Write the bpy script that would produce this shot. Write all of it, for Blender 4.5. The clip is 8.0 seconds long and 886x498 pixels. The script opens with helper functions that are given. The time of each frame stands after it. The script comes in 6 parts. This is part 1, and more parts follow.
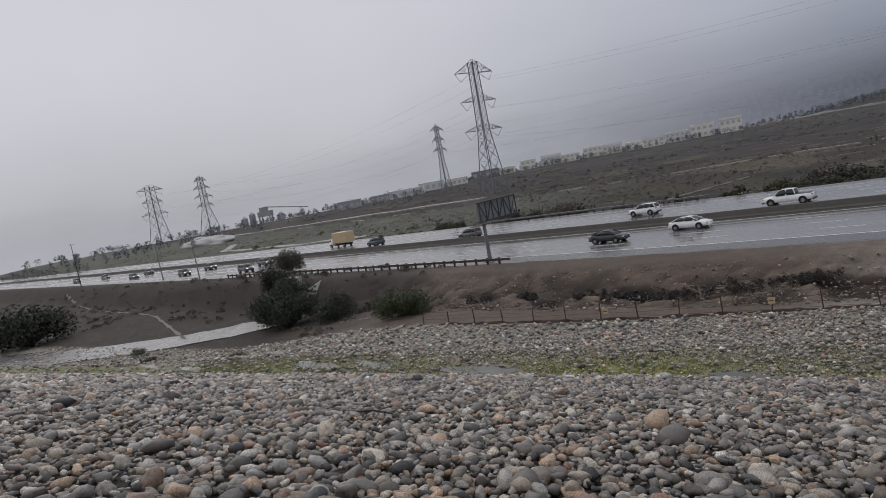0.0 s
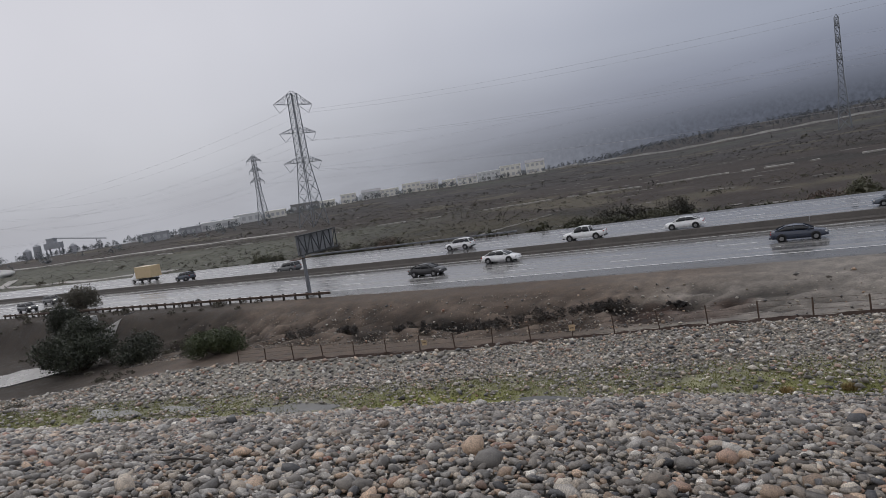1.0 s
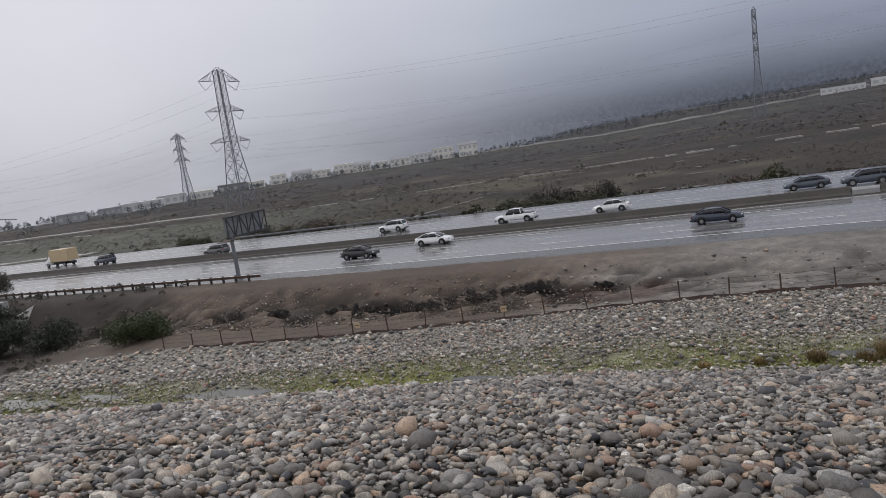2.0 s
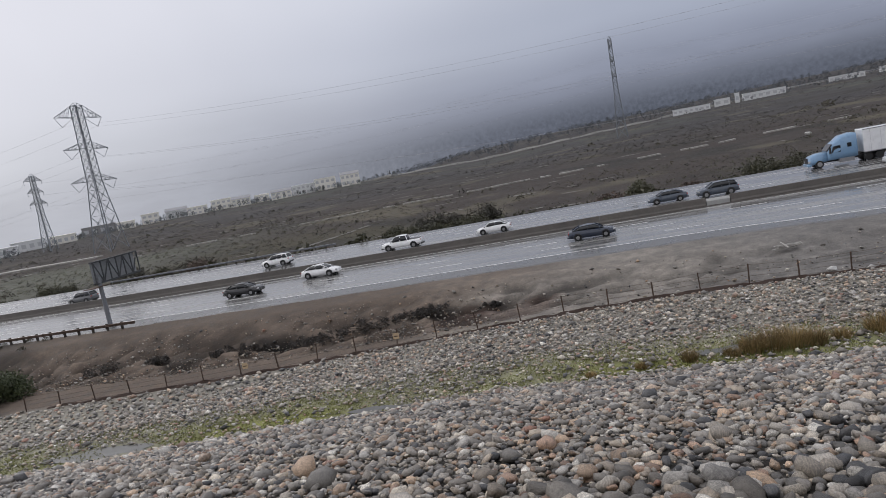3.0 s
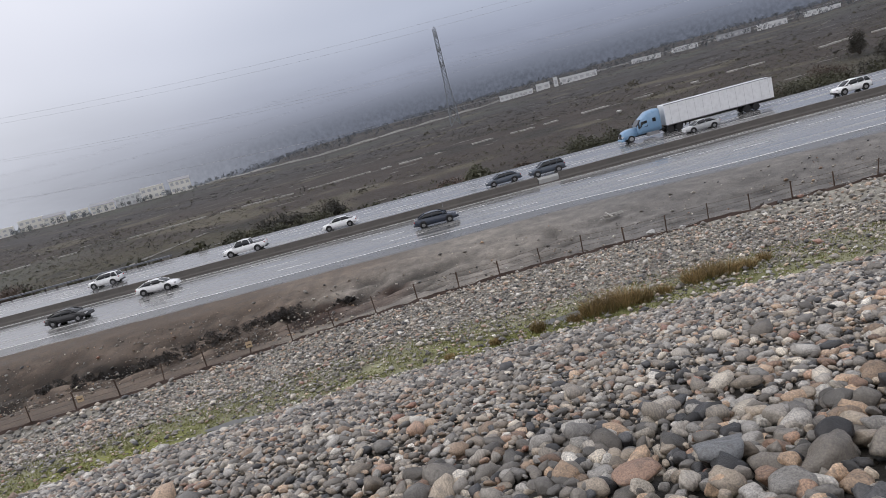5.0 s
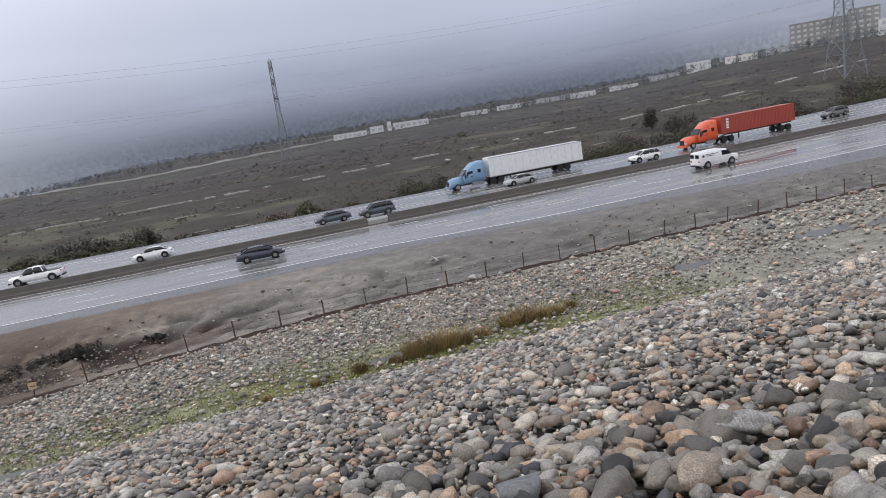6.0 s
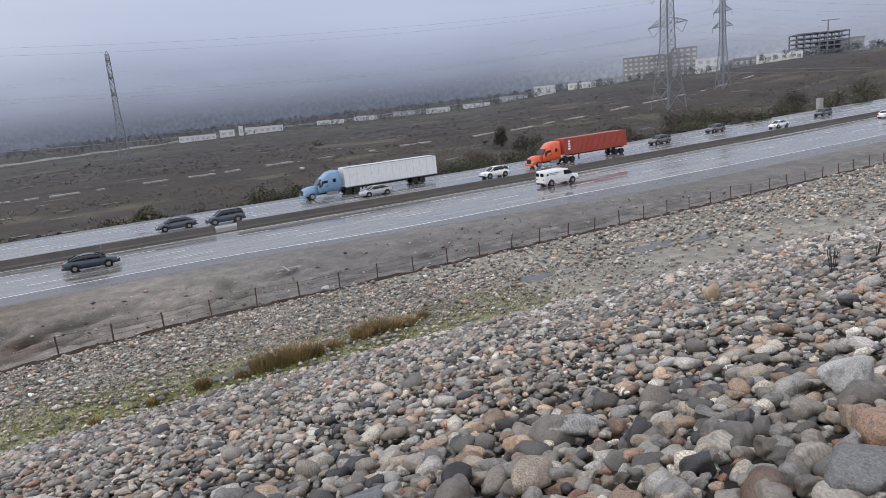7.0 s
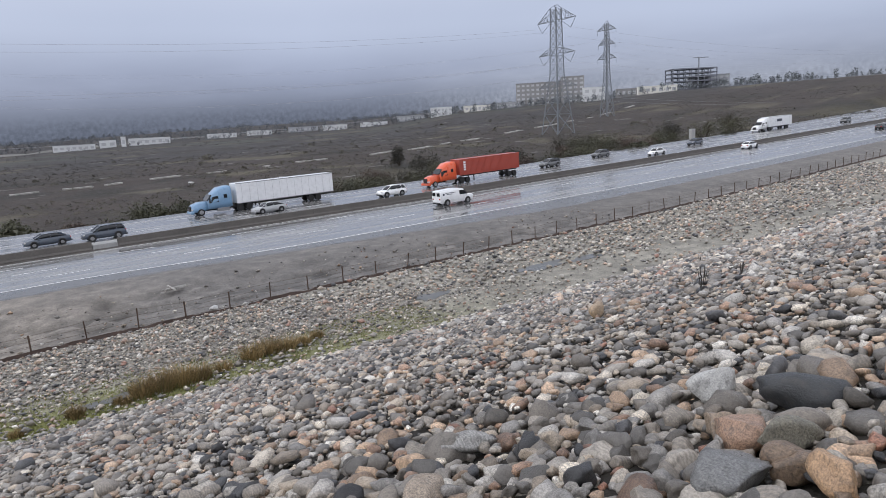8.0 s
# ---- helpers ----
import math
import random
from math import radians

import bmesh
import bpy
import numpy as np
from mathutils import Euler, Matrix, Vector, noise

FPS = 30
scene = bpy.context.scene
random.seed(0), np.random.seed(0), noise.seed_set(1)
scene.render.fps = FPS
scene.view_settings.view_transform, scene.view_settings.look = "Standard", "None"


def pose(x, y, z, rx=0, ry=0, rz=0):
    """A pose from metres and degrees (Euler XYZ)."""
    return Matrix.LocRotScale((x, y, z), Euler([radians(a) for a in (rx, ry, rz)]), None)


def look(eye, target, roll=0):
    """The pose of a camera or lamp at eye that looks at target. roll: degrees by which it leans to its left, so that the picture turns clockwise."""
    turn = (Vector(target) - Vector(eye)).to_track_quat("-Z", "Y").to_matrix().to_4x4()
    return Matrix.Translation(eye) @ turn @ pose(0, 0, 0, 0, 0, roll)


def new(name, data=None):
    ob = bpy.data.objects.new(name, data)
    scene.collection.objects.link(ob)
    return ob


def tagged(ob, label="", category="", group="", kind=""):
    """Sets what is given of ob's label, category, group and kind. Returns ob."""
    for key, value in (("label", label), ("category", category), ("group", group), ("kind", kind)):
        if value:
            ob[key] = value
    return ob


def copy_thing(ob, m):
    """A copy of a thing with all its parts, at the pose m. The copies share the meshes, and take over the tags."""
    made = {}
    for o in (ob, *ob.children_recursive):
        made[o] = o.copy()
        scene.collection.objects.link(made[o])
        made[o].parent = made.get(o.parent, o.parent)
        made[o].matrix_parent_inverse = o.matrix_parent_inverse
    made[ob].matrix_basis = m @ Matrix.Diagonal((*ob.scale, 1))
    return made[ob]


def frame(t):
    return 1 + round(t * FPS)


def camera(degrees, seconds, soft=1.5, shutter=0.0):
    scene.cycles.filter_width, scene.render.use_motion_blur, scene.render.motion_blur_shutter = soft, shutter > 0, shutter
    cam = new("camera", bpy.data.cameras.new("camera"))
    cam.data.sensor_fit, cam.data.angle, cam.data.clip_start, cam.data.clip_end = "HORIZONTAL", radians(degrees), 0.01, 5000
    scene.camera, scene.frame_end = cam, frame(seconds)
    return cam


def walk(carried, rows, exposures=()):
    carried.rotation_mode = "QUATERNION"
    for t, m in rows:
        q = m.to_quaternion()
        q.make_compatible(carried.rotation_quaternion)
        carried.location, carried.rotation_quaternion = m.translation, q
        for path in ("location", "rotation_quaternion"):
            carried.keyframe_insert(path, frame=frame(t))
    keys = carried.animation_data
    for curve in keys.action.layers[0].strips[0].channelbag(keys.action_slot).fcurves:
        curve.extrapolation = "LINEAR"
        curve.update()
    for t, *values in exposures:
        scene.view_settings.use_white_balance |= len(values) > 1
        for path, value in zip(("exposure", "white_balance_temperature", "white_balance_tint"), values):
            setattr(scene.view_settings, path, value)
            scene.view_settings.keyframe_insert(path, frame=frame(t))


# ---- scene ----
cam = camera(67.8, 8.0, soft=0.8)
EYE = 1.6
ROWS = [
    (0.0, 0.000, 0.000, 0.000, 44.00, -6.85, 10.53),
    (0.5, 0.001, -0.022, -0.004, 38.68, -6.93, 9.19),
    (1.0, 0.020, -0.030, -0.010, 28.37, -6.57, 8.82),
    (2.5, 0.003, -0.011, -0.010, 19.64, -9.40, 8.73),
    (3.0, -0.009, -0.002, -0.010, 12.25, -8.22, 10.21),
    (3.5, -0.023, 0.007, -0.011, 6.78, -8.02, 10.96),
    (4.0, -0.027, 0.009, -0.019, 2.75, -8.75, 12.32),
    (5.5, -0.086, 0.042, -0.033, -6.66, -12.86, 12.27),
    (6.0, -0.007, 0.005, -0.016, -16.29, -11.01, 8.08),
    (6.5, 0.049, -0.006, -0.021, -24.77, -11.14, 5.54),
    (7.0, 0.064, -0.025, -0.010, -28.52, -11.45, 4.89),
    (7.5, 0.073, -0.067, 0.004, -34.42, -10.69, 3.23),
    (8.0, 0.066, -0.074, 0.007, -37.28, -10.45, 2.95),
]
walk(cam, [(t, pose(x, y, EYE + z, 90 + pitch, roll, yaw)) for t, x, y, z, yaw, pitch, roll in ROWS],
     exposures=[(0.0, -0.06, 6500, 10), (1.0, 0.03, 6500, 10), (2.5, 0.26, 6500, 10), (3.5, 0.37, 6500, 10), (4.0, 0.40, 6500, 10), (5.5, 0.65, 6500, 10), (7.0, 0.71, 6320, 10), (8.0, 0.75, 6260, 10)])

# ---- light: overcast rain sky, brighter to the west (-x), darker over the hills (+x) ----
world = bpy.data.worlds.new("overcast_sky")
scene.world = world
world.use_nodes = True
wn, wl = world.node_tree.nodes, world.node_tree.links
bg = wn["Background"]
coord = wn.new("ShaderNodeTexCoord")
split = wn.new("ShaderNodeSeparateXYZ")
wl.new(coord.outputs["Generated"], split.inputs[0])


def world_ramp(stops):
    r = wn.new("ShaderNodeValToRGB")
    r.color_ramp.interpolation = "EASE"
    while len(r.color_ramp.elements) < len(stops):
        r.color_ramp.elements.new(0.5)
    for e, (p, c) in zip(r.color_ramp.elements, stops):
        e.position, e.color = p, (*c, 1)
    wl.new(split.outputs["Z"], r.inputs[0])
    return r


bright = world_ramp([(0.0, (0.42, 0.43, 0.48)), (0.08, (0.54, 0.545, 0.59)), (0.25, (0.62, 0.62, 0.67)), (1.0, (0.72, 0.72, 0.77))])
dull = world_ramp([(0.0, (0.165, 0.185, 0.25)), (0.06, (0.20, 0.222, 0.295)), (0.15, (0.295, 0.322, 0.40)), (0.3, (0.45, 0.475, 0.545)), (1.0, (0.72, 0.72, 0.77))])
side = wn.new("ShaderNodeMapRange")
side.interpolation_type = "SMOOTHSTEP"
side.inputs["From Min"].default_value, side.inputs["From Max"].default_value = -0.25, 0.85
towards = wn.new("ShaderNodeVectorMath")
towards.operation = "DOT_PRODUCT"
towards.inputs[1].default_value = (0.75, 0.66, 0.0)
wl.new(coord.outputs["Generated"], towards.inputs[0])
wl.new(towards.outputs["Value"], side.inputs["Value"])
cloud = wn.new("ShaderNodeTexNoise")
cloud.inputs["Scale"].default_value, cloud.inputs["Detail"].default_value = 2.5, 4
wl.new(coord.outputs["Generated"], cloud.inputs["Vector"])
grey = wn.new("ShaderNodeMix")
grey.data_type = "RGBA"
wl.new(side.outputs[0], grey.inputs[0])
wl.new(bright.outputs[0], grey.inputs[6])
wl.new(dull.outputs[0], grey.inputs[7])
dapple = wn.new("ShaderNodeMapRange")
dapple.inputs["To Min"].default_value, dapple.inputs["To Max"].default_value = 0.9, 1.1
wl.new(cloud.outputs[0], dapple.inputs["Value"])
scaled = wn.new("ShaderNodeVectorMath")
scaled.operation = "SCALE"
wl.new(grey.outputs[2], scaled.inputs[0])
wl.new(dapple.outputs[0], scaled.inputs["Scale"])
sky = wn.new("ShaderNodeTexSky")
sky.sky_type, sky.sun_disc = "NISHITA", False
sky.sun_elevation, sky.sun_rotation = radians(38), radians(-70)
thin = wn.new("ShaderNodeVectorMath")
thin.operation = "MULTIPLY_ADD"
wl.new(sky.outputs[0], thin.inputs[0])
thin.inputs[1].default_value = (0.003, 0.003, 0.003)
wl.new(scaled.outputs[0], thin.inputs[2])
wl.new(thin.outputs[0], bg.inputs[0])
bg.inputs[1].default_value = 1.0

sun = new("sun", bpy.data.lights.new("sun", "SUN"))
sun.data.energy, sun.data.angle, sun.data.color = 0.5, radians(60), (1.0, 0.97, 0.93)
sun.matrix_world = look((-45, 16, 38), (0, 0, 0))


# ---- materials ----
def nodes_of(name):
    m = bpy.data.materials.new(name)
    m.use_nodes = True
    return m, m.node_tree.nodes, m.node_tree.links, m.node_tree.nodes["Principled BSDF"]


def ramp(n, l, source, stops):
    r = n.new("ShaderNodeValToRGB")
    while len(r.color_ramp.elements) < len(stops):
        r.color_ramp.elements.new(0.5)
    for e, (p, c) in zip(r.color_ramp.elements, stops):
        e.position, e.color = p, (*c, 1)
    l.new(source, r.inputs[0])
    return r.outputs[0]


def noise_node(n, l, vec, scale, detail=4.0, rough=0.55):
    t = n.new("ShaderNodeTexNoise")
    t.inputs["Scale"].default_value, t.inputs["Detail"].default_value, t.inputs["Roughness"].default_value = scale, detail, rough
    l.new(vec, t.inputs["Vector"])
    return t.outputs[0]


def blend(n, l, a, b, fac, mode="MIX"):
    m = n.new("ShaderNodeMix")
    m.data_type, m.blend_type = "RGBA", mode
    for socket, v in ((m.inputs[0], fac), (m.inputs[6], a), (m.inputs[7], b)):
        if isinstance(v, (int, float)):
            socket.default_value = v
        elif isinstance(v, tuple):
            socket.default_value = (*v, 1)
        else:
            l.new(v, socket)
    return m.outputs[2]


def span(n, l, v, a, b, c, d):
    m = n.new("ShaderNodeMapRange")
    for i, x in zip((1, 2, 3, 4), (a, b, c, d)):
        m.inputs[i].default_value = x
    l.new(v, m.inputs[0])
    return m.outputs[0]


def bump(n, l, p, height_socket, strength, distance):
    b = n.new("ShaderNodeBump")
    b.inputs["Strength"].default_value, b.inputs["Distance"].default_value = strength, distance
    l.new(height_socket, b.inputs["Height"])
    l.new(b.outputs[0], p.inputs["Normal"])


def plain(name, colour, rough=0.6, metallic=0.0, vary=0.15, scale=3.0, relief=0.0):
    """A painted, cast or metal surface with mild stains at two scales."""
    m, n, l, p = nodes_of(name)
    c = n.new("ShaderNodeTexCoord").outputs["Object"]
    a = noise_node(n, l, c, scale, 5)
    b = noise_node(n, l, c, scale * 9, 3)
    dark, light = tuple(v * (1 - vary) for v in colour), tuple(min(1, v * (1 + vary)) for v in colour)
    col = blend(n, l, ramp(n, l, a, [(0.3, dark), (0.7, light)]), ramp(n, l, b, [(0.3, dark), (0.7, light)]), 0.35)
    l.new(col, p.inputs["Base Color"])
    l.new(span(n, l, a, 0.3, 0.7, max(0, rough - 0.1), min(1, rough + 0.1)), p.inputs["Roughness"])
    p.inputs["Metallic"].default_value = metallic
    if relief:
        bump(n, l, p, b, 0.5, relief)
    return m


def paint(name, colour, rough=0.22):
    m, n, l, p = nodes_of(name)
    c = n.new("ShaderNodeTexCoord").outputs["Object"]
    a = noise_node(n, l, c, 1.6, 5)
    col = blend(n, l, colour, tuple(0.7 * v + 0.03 for v in colour), span(n, l, a, 0.45, 0.75, 0, 0.5))
    l.new(col, p.inputs["Base Color"])
    l.new(span(n, l, a, 0.3, 0.7, rough, rough + 0.2), p.inputs["Roughness"])
    p.inputs["Coat Weight"].default_value = 0.5
    return m


def glow(name, colour, power):
    m, n, l, p = nodes_of(name)
    p.inputs["Base Color"].default_value = (0.8, 0.8, 0.8, 1)
    p.inputs["Emission Color"].default_value = (*colour, 1)
    p.inputs["Emission Strength"].default_value = power
    return m


def rock_material(name, low, high, colour=None, tint=1.08):
    m, n, l, p = nodes_of(name)
    geo, info = n.new("ShaderNodeNewGeometry"), n.new("ShaderNodeObjectInfo")
    add = n.new("ShaderNodeMath")
    add.operation = "ADD"
    l.new(geo.outputs["Random Per Island"], add.inputs[0])
    l.new(info.outputs["Random"], add.inputs[1])
    frac = n.new("ShaderNodeMath")
    frac.operation = "FRACT"
    l.new(add.outputs[0], frac.inputs[0])
    pick = frac.outputs[0]
    second = n.new("ShaderNodeMath")
    second.operation = "MULTIPLY"
    l.new(pick, second.inputs[0])
    second.inputs[1].default_value = 37.7
    frac2 = n.new("ShaderNodeMath")
    frac2.operation = "FRACT"
    l.new(second.outputs[0], frac2.inputs[0])
    other = frac2.outputs[0]
    r = n.new("ShaderNodeValToRGB")
    r.color_ramp.interpolation = "CONSTANT"
    tones = [(0.0, (0.115, 0.107, 0.097)), (0.13, (0.225, 0.205, 0.18)), (0.28, (0.155, 0.138, 0.118)), (0.40, (0.29, 0.245, 0.195)),
             (0.53, (0.28, 0.265, 0.245)), (0.63, (0.045, 0.045, 0.047)), (0.71, (0.33, 0.24, 0.17)), (0.80, (0.38, 0.34, 0.285)),
             (0.88, (0.24, 0.16, 0.115)), (0.93, (0.43, 0.405, 0.365)), (0.985, (0.25, 0.135, 0.095))]
    while len(r.color_ramp.elements) < len(tones):
        r.color_ramp.elements.new(0.5)
    for e, (q, c) in zip(r.color_ramp.elements, tones):
        e.position, e.color = q, (*c, 1)
    l.new(pick, r.inputs[0])
    tone = r.outputs[0]
    if colour:
        fixed = n.new("ShaderNodeRGB")
        fixed.outputs[0].default_value = (*colour, 1)
        tone = fixed.outputs[0]
    pos = geo.outputs["Position"]
    speck = noise_node(n, l, pos, 70, 3, 0.7)
    patch = noise_node(n, l, pos, 13, 5, 0.65)
    wave = n.new("ShaderNodeTexWave")
    wave.inputs["Scale"].default_value, wave.inputs["Distortion"].default_value, wave.inputs["Detail"].default_value = 11, 9, 3
    l.new(pos, wave.inputs["Vector"])
    veined = span(n, l, other, 0.6, 0.95, 0.0, 0.3)
    col = blend(n, l, tone, ramp(n, l, speck, [(0.28, (0.12, 0.12, 0.12)), (0.5, (0.5, 0.5, 0.5)), (0.74, (0.9, 0.89, 0.86))]), span(n, l, pick, 0, 1, 0.3, 0.9), "OVERLAY")
    col = blend(n, l, col, ramp(n, l, wave.outputs[0], [(0.2, (0.3, 0.3, 0.3)), (0.8, (0.75, 0.74, 0.7))]), veined, "OVERLAY")
    col = blend(n, l, col, (0.07, 0.065, 0.06), span(n, l, patch, 0.5, 0.72, 0, 0.7))
    hsv = n.new("ShaderNodeHueSaturation")
    l.new(col, hsv.inputs["Color"])
    l.new(span(n, l, other, 0, 1, low, high), hsv.inputs["Value"])
    hsv.inputs["Saturation"].default_value = tint
    l.new(hsv.outputs[0], p.inputs["Base Color"])
    l.new(span(n, l, patch, 0.3, 0.7, 0.26, 0.55), p.inputs["Roughness"])
    bump(n, l, p, blend(n, l, patch, speck, 0.35), 0.6, 0.03)
    return m


def ground_material():
    m, n, l, p = nodes_of("wet_ground")
    zone = n.new("ShaderNodeVertexColor")
    zone.layer_name = "zone"
    pos = n.new("ShaderNodeNewGeometry").outputs["Position"]
    big, mid, fine = noise_node(n, l, pos, 0.12, 6, 0.6), noise_node(n, l, pos, 0.9, 6, 0.65), noise_node(n, l, pos, 9, 5, 0.7)
    col = blend(n, l, zone.outputs[0], ramp(n, l, big, [(0.3, (0.36, 0.36, 0.36)), (0.7, (0.66, 0.65, 0.63))]), 0.7, "OVERLAY")
    col = blend(n, l, col, ramp(n, l, mid, [(0.3, (0.2, 0.2, 0.2)), (0.7, (0.78, 0.78, 0.77))]), 0.7, "OVERLAY")
    col = blend(n, l, col, ramp(n, l, fine, [(0.25, (0.25, 0.25, 0.25)), (0.75, (0.78, 0.77, 0.74))]), 0.7, "OVERLAY")
    l.new(col, p.inputs["Base Color"])
    l.new(span(n, l, mid, 0.35, 0.6, 0.6, 0.95), p.inputs["Roughness"])
    p.inputs["Specular IOR Level"].default_value = 0.18
    bump(n, l, p, blend(n, l, mid, fine, 0.5), 0.8, 0.14)
    return m


def road_material():
    m, n, l, p = nodes_of("wet_carriageway")
    pos = n.new("ShaderNodeNewGeometry").outputs["Position"]
    stretch = n.new("ShaderNodeMapping")
    stretch.inputs["Scale"].default_value = (0.03, 1.0, 1.0)
    l.new(pos, stretch.inputs["Vector"])
    wheel = noise_node(n, l, stretch.outputs[0], 0.9, 4, 0.6)
    fine = noise_node(n, l, pos, 6, 5, 0.7)
    col = blend(n, l, ramp(n, l, wheel, [(0.32, (0.10, 0.10, 0.10)), (0.68, (0.25, 0.245, 0.235))]),
                ramp(n, l, fine, [(0.3, (0.3, 0.3, 0.3)), (0.7, (0.7, 0.7, 0.7))]), 0.4, "OVERLAY")
    l.new(col, p.inputs["Base Color"])
    l.new(span(n, l, wheel, 0.35, 0.68, 0.06, 0.36), p.inputs["Roughness"])
    p.inputs["Specular IOR Level"].default_value = 0.5
    bump(n, l, p, fine, 0.06, 0.02)
    return m


def leaf_material(name, a, b, rough=0.6):
    m, n, l, p = nodes_of(name)
    geo, info = n.new("ShaderNodeNewGeometry"), n.new("ShaderNodeObjectInfo")
    col = blend(n, l, a, b, geo.outputs["Random Per Island"])
    col = blend(n, l, col, ramp(n, l, noise_node(n, l, geo.outputs["Position"], 0.7, 4), [(0.3, (0.3, 0.3, 0.3)), (0.7, (0.7, 0.7, 0.68))]), 0.7, "OVERLAY")
    hsv = n.new("ShaderNodeHueSaturation")
    l.new(col, hsv.inputs["Color"])
    l.new(span(n, l, info.outputs["Random"], 0, 1, 0.75, 1.25), hsv.inputs["Value"])
    l.new(hsv.outputs[0], p.inputs["Base Color"])
    p.inputs["Roughness"].default_value = rough
    return m


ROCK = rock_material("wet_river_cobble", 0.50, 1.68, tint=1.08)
# Brightened copies of the stone put light into colour; bench stones also run pale.
MID_ROCK = rock_material("lit_mid_cobble", 0.72, 1.90, tint=1.0)
LIT_ROCK = rock_material("lit_low_cobble", 0.85, 1.75, tint=0.86)
BENCH_ROCK = rock_material("lit_pale_cobble", 1.05, 2.12, tint=0.88)
GROUND = ground_material()
ROAD = road_material()
WATER = plain("shallow_water", (0.07, 0.068, 0.06), 0.3, vary=0.2, scale=0.5)
STEEL = plain("galvanised_steel", (0.22, 0.23, 0.25), 0.55, 0.4)
PYLON_STEEL = plain("dull_galvanised_lattice", (0.20, 0.215, 0.235), 0.7, 0.1)
RUST = plain("rusty_steel", (0.09, 0.06, 0.045), 0.75, 0.2, 0.3)
WIRE = plain("aluminium_cable", (0.42, 0.43, 0.45), 0.6, 0.3)
BARRIER = plain("wet_stained_concrete", (0.11, 0.10, 0.09), 0.7, vary=0.3, scale=0.5, relief=0.01)
PALE = plain("pale_concrete", (0.38, 0.38, 0.37), 0.6, vary=0.2, scale=0.6, relief=0.01)
LINE = plain("worn_white_line_paint", (0.66, 0.66, 0.64), 0.4, vary=0.25, scale=2.5)
SHOULDER = plain("wet_asphalt_shoulder", (0.085, 0.083, 0.082), 0.3, vary=0.5, scale=0.6, relief=0.004)
SAND = plain("pale_sandy_track", (0.35, 0.335, 0.31), 0.8, vary=0.3, scale=0.3, relief=0.02)
WOOD = plain("weathered_timber", (0.05, 0.043, 0.036), 0.8, vary=0.3)
LEAF = leaf_material("dark_green_leaves", (0.02, 0.025, 0.016), (0.046, 0.053, 0.033))
LEAF_GREEN = leaf_material("fresh_green_leaves", (0.035, 0.05, 0.018), (0.075, 0.09, 0.035))
SCRUB = leaf_material("grey_brown_scrub", (0.068, 0.061, 0.045), (0.12, 0.108, 0.08))
# Far scrub greyed: some distance haze sits in this leaf colour.
HAZED_SCRUB = leaf_material("haze_greyed_scrub", (0.068, 0.063, 0.058), (0.105, 0.100, 0.095))
DRY = leaf_material("dry_tan_grass", (0.13, 0.095, 0.04), (0.42, 0.30, 0.14))
GRASS = leaf_material("low_green_grass", (0.12, 0.13, 0.035), (0.25, 0.25, 0.10))
BARK = plain("bark", (0.06, 0.048, 0.038), 0.9, vary=0.3)


# ---- ground shape ----
def soft_step(a, b, v):
    u = np.clip((v - a) / (b - a), 0, 1)
    return u * u * (3 - 2 * u)


def toe(x):
    """Foot of the cobbled embankment."""
    x = np.asarray(x, float)
    d = np.sqrt(x * x + 100) - 10
    return 32 - np.where(x < 0, 0.2, 0.06) * d


def bend(x):
    """How far the road swings away from the straight line y = const."""
    x = np.asarray(x, float)
    d = np.clip(-20 - x, 0, None)
    e = np.clip(x - 100, 0, None)
    return 0.06 * (np.sqrt(d * d + 900) - 30) + 0.04 * (np.sqrt(e * e + 900) - 30)


def grade(x):
    return 0.02 * np.clip(x, -700, 600) + 0.007 * np.clip(np.asarray(x, float) - 60, 0, 500)


def waves(x, y, s, k=0.0):
    """A cheap uneven field, -1 to 1."""
    return (np.sin(x / s + 1.7 * np.sin(y / s * 0.7 + k)) + np.sin(y / s * 1.3 + 1.3 * np.sin(x / s * 0.8 + 2 * k)) + np.sin((x + y) / s * 0.6 + k)) / 3


def widen(x):
    """The near edge swings towards the embankment where the slip lane joins."""
    return -0.118 * np.clip(np.asarray(x, float) - 12, 0, 46)


LIFT_AZ = (-80, -50, -40, -34, -28, -21, -14, -9, -3, 3, 15, 24, 31, 34, 38, 44, 50, 56, 70)
LIFT = (0.85, 0.85, 0.8, 0.72, 0.5, 0.3, 0.1, -0.1, 0.0, 0.05, 0.0, -0.2, -0.2, -0.08, 0.25, 0.35, 0.4, 0.8, 1.35)


def brink_at(az):
    """Distance to the far edge of the dry river plain, by bearing."""
    return 690 + 190 * soft_step(0, 21, np.asarray(az, float))


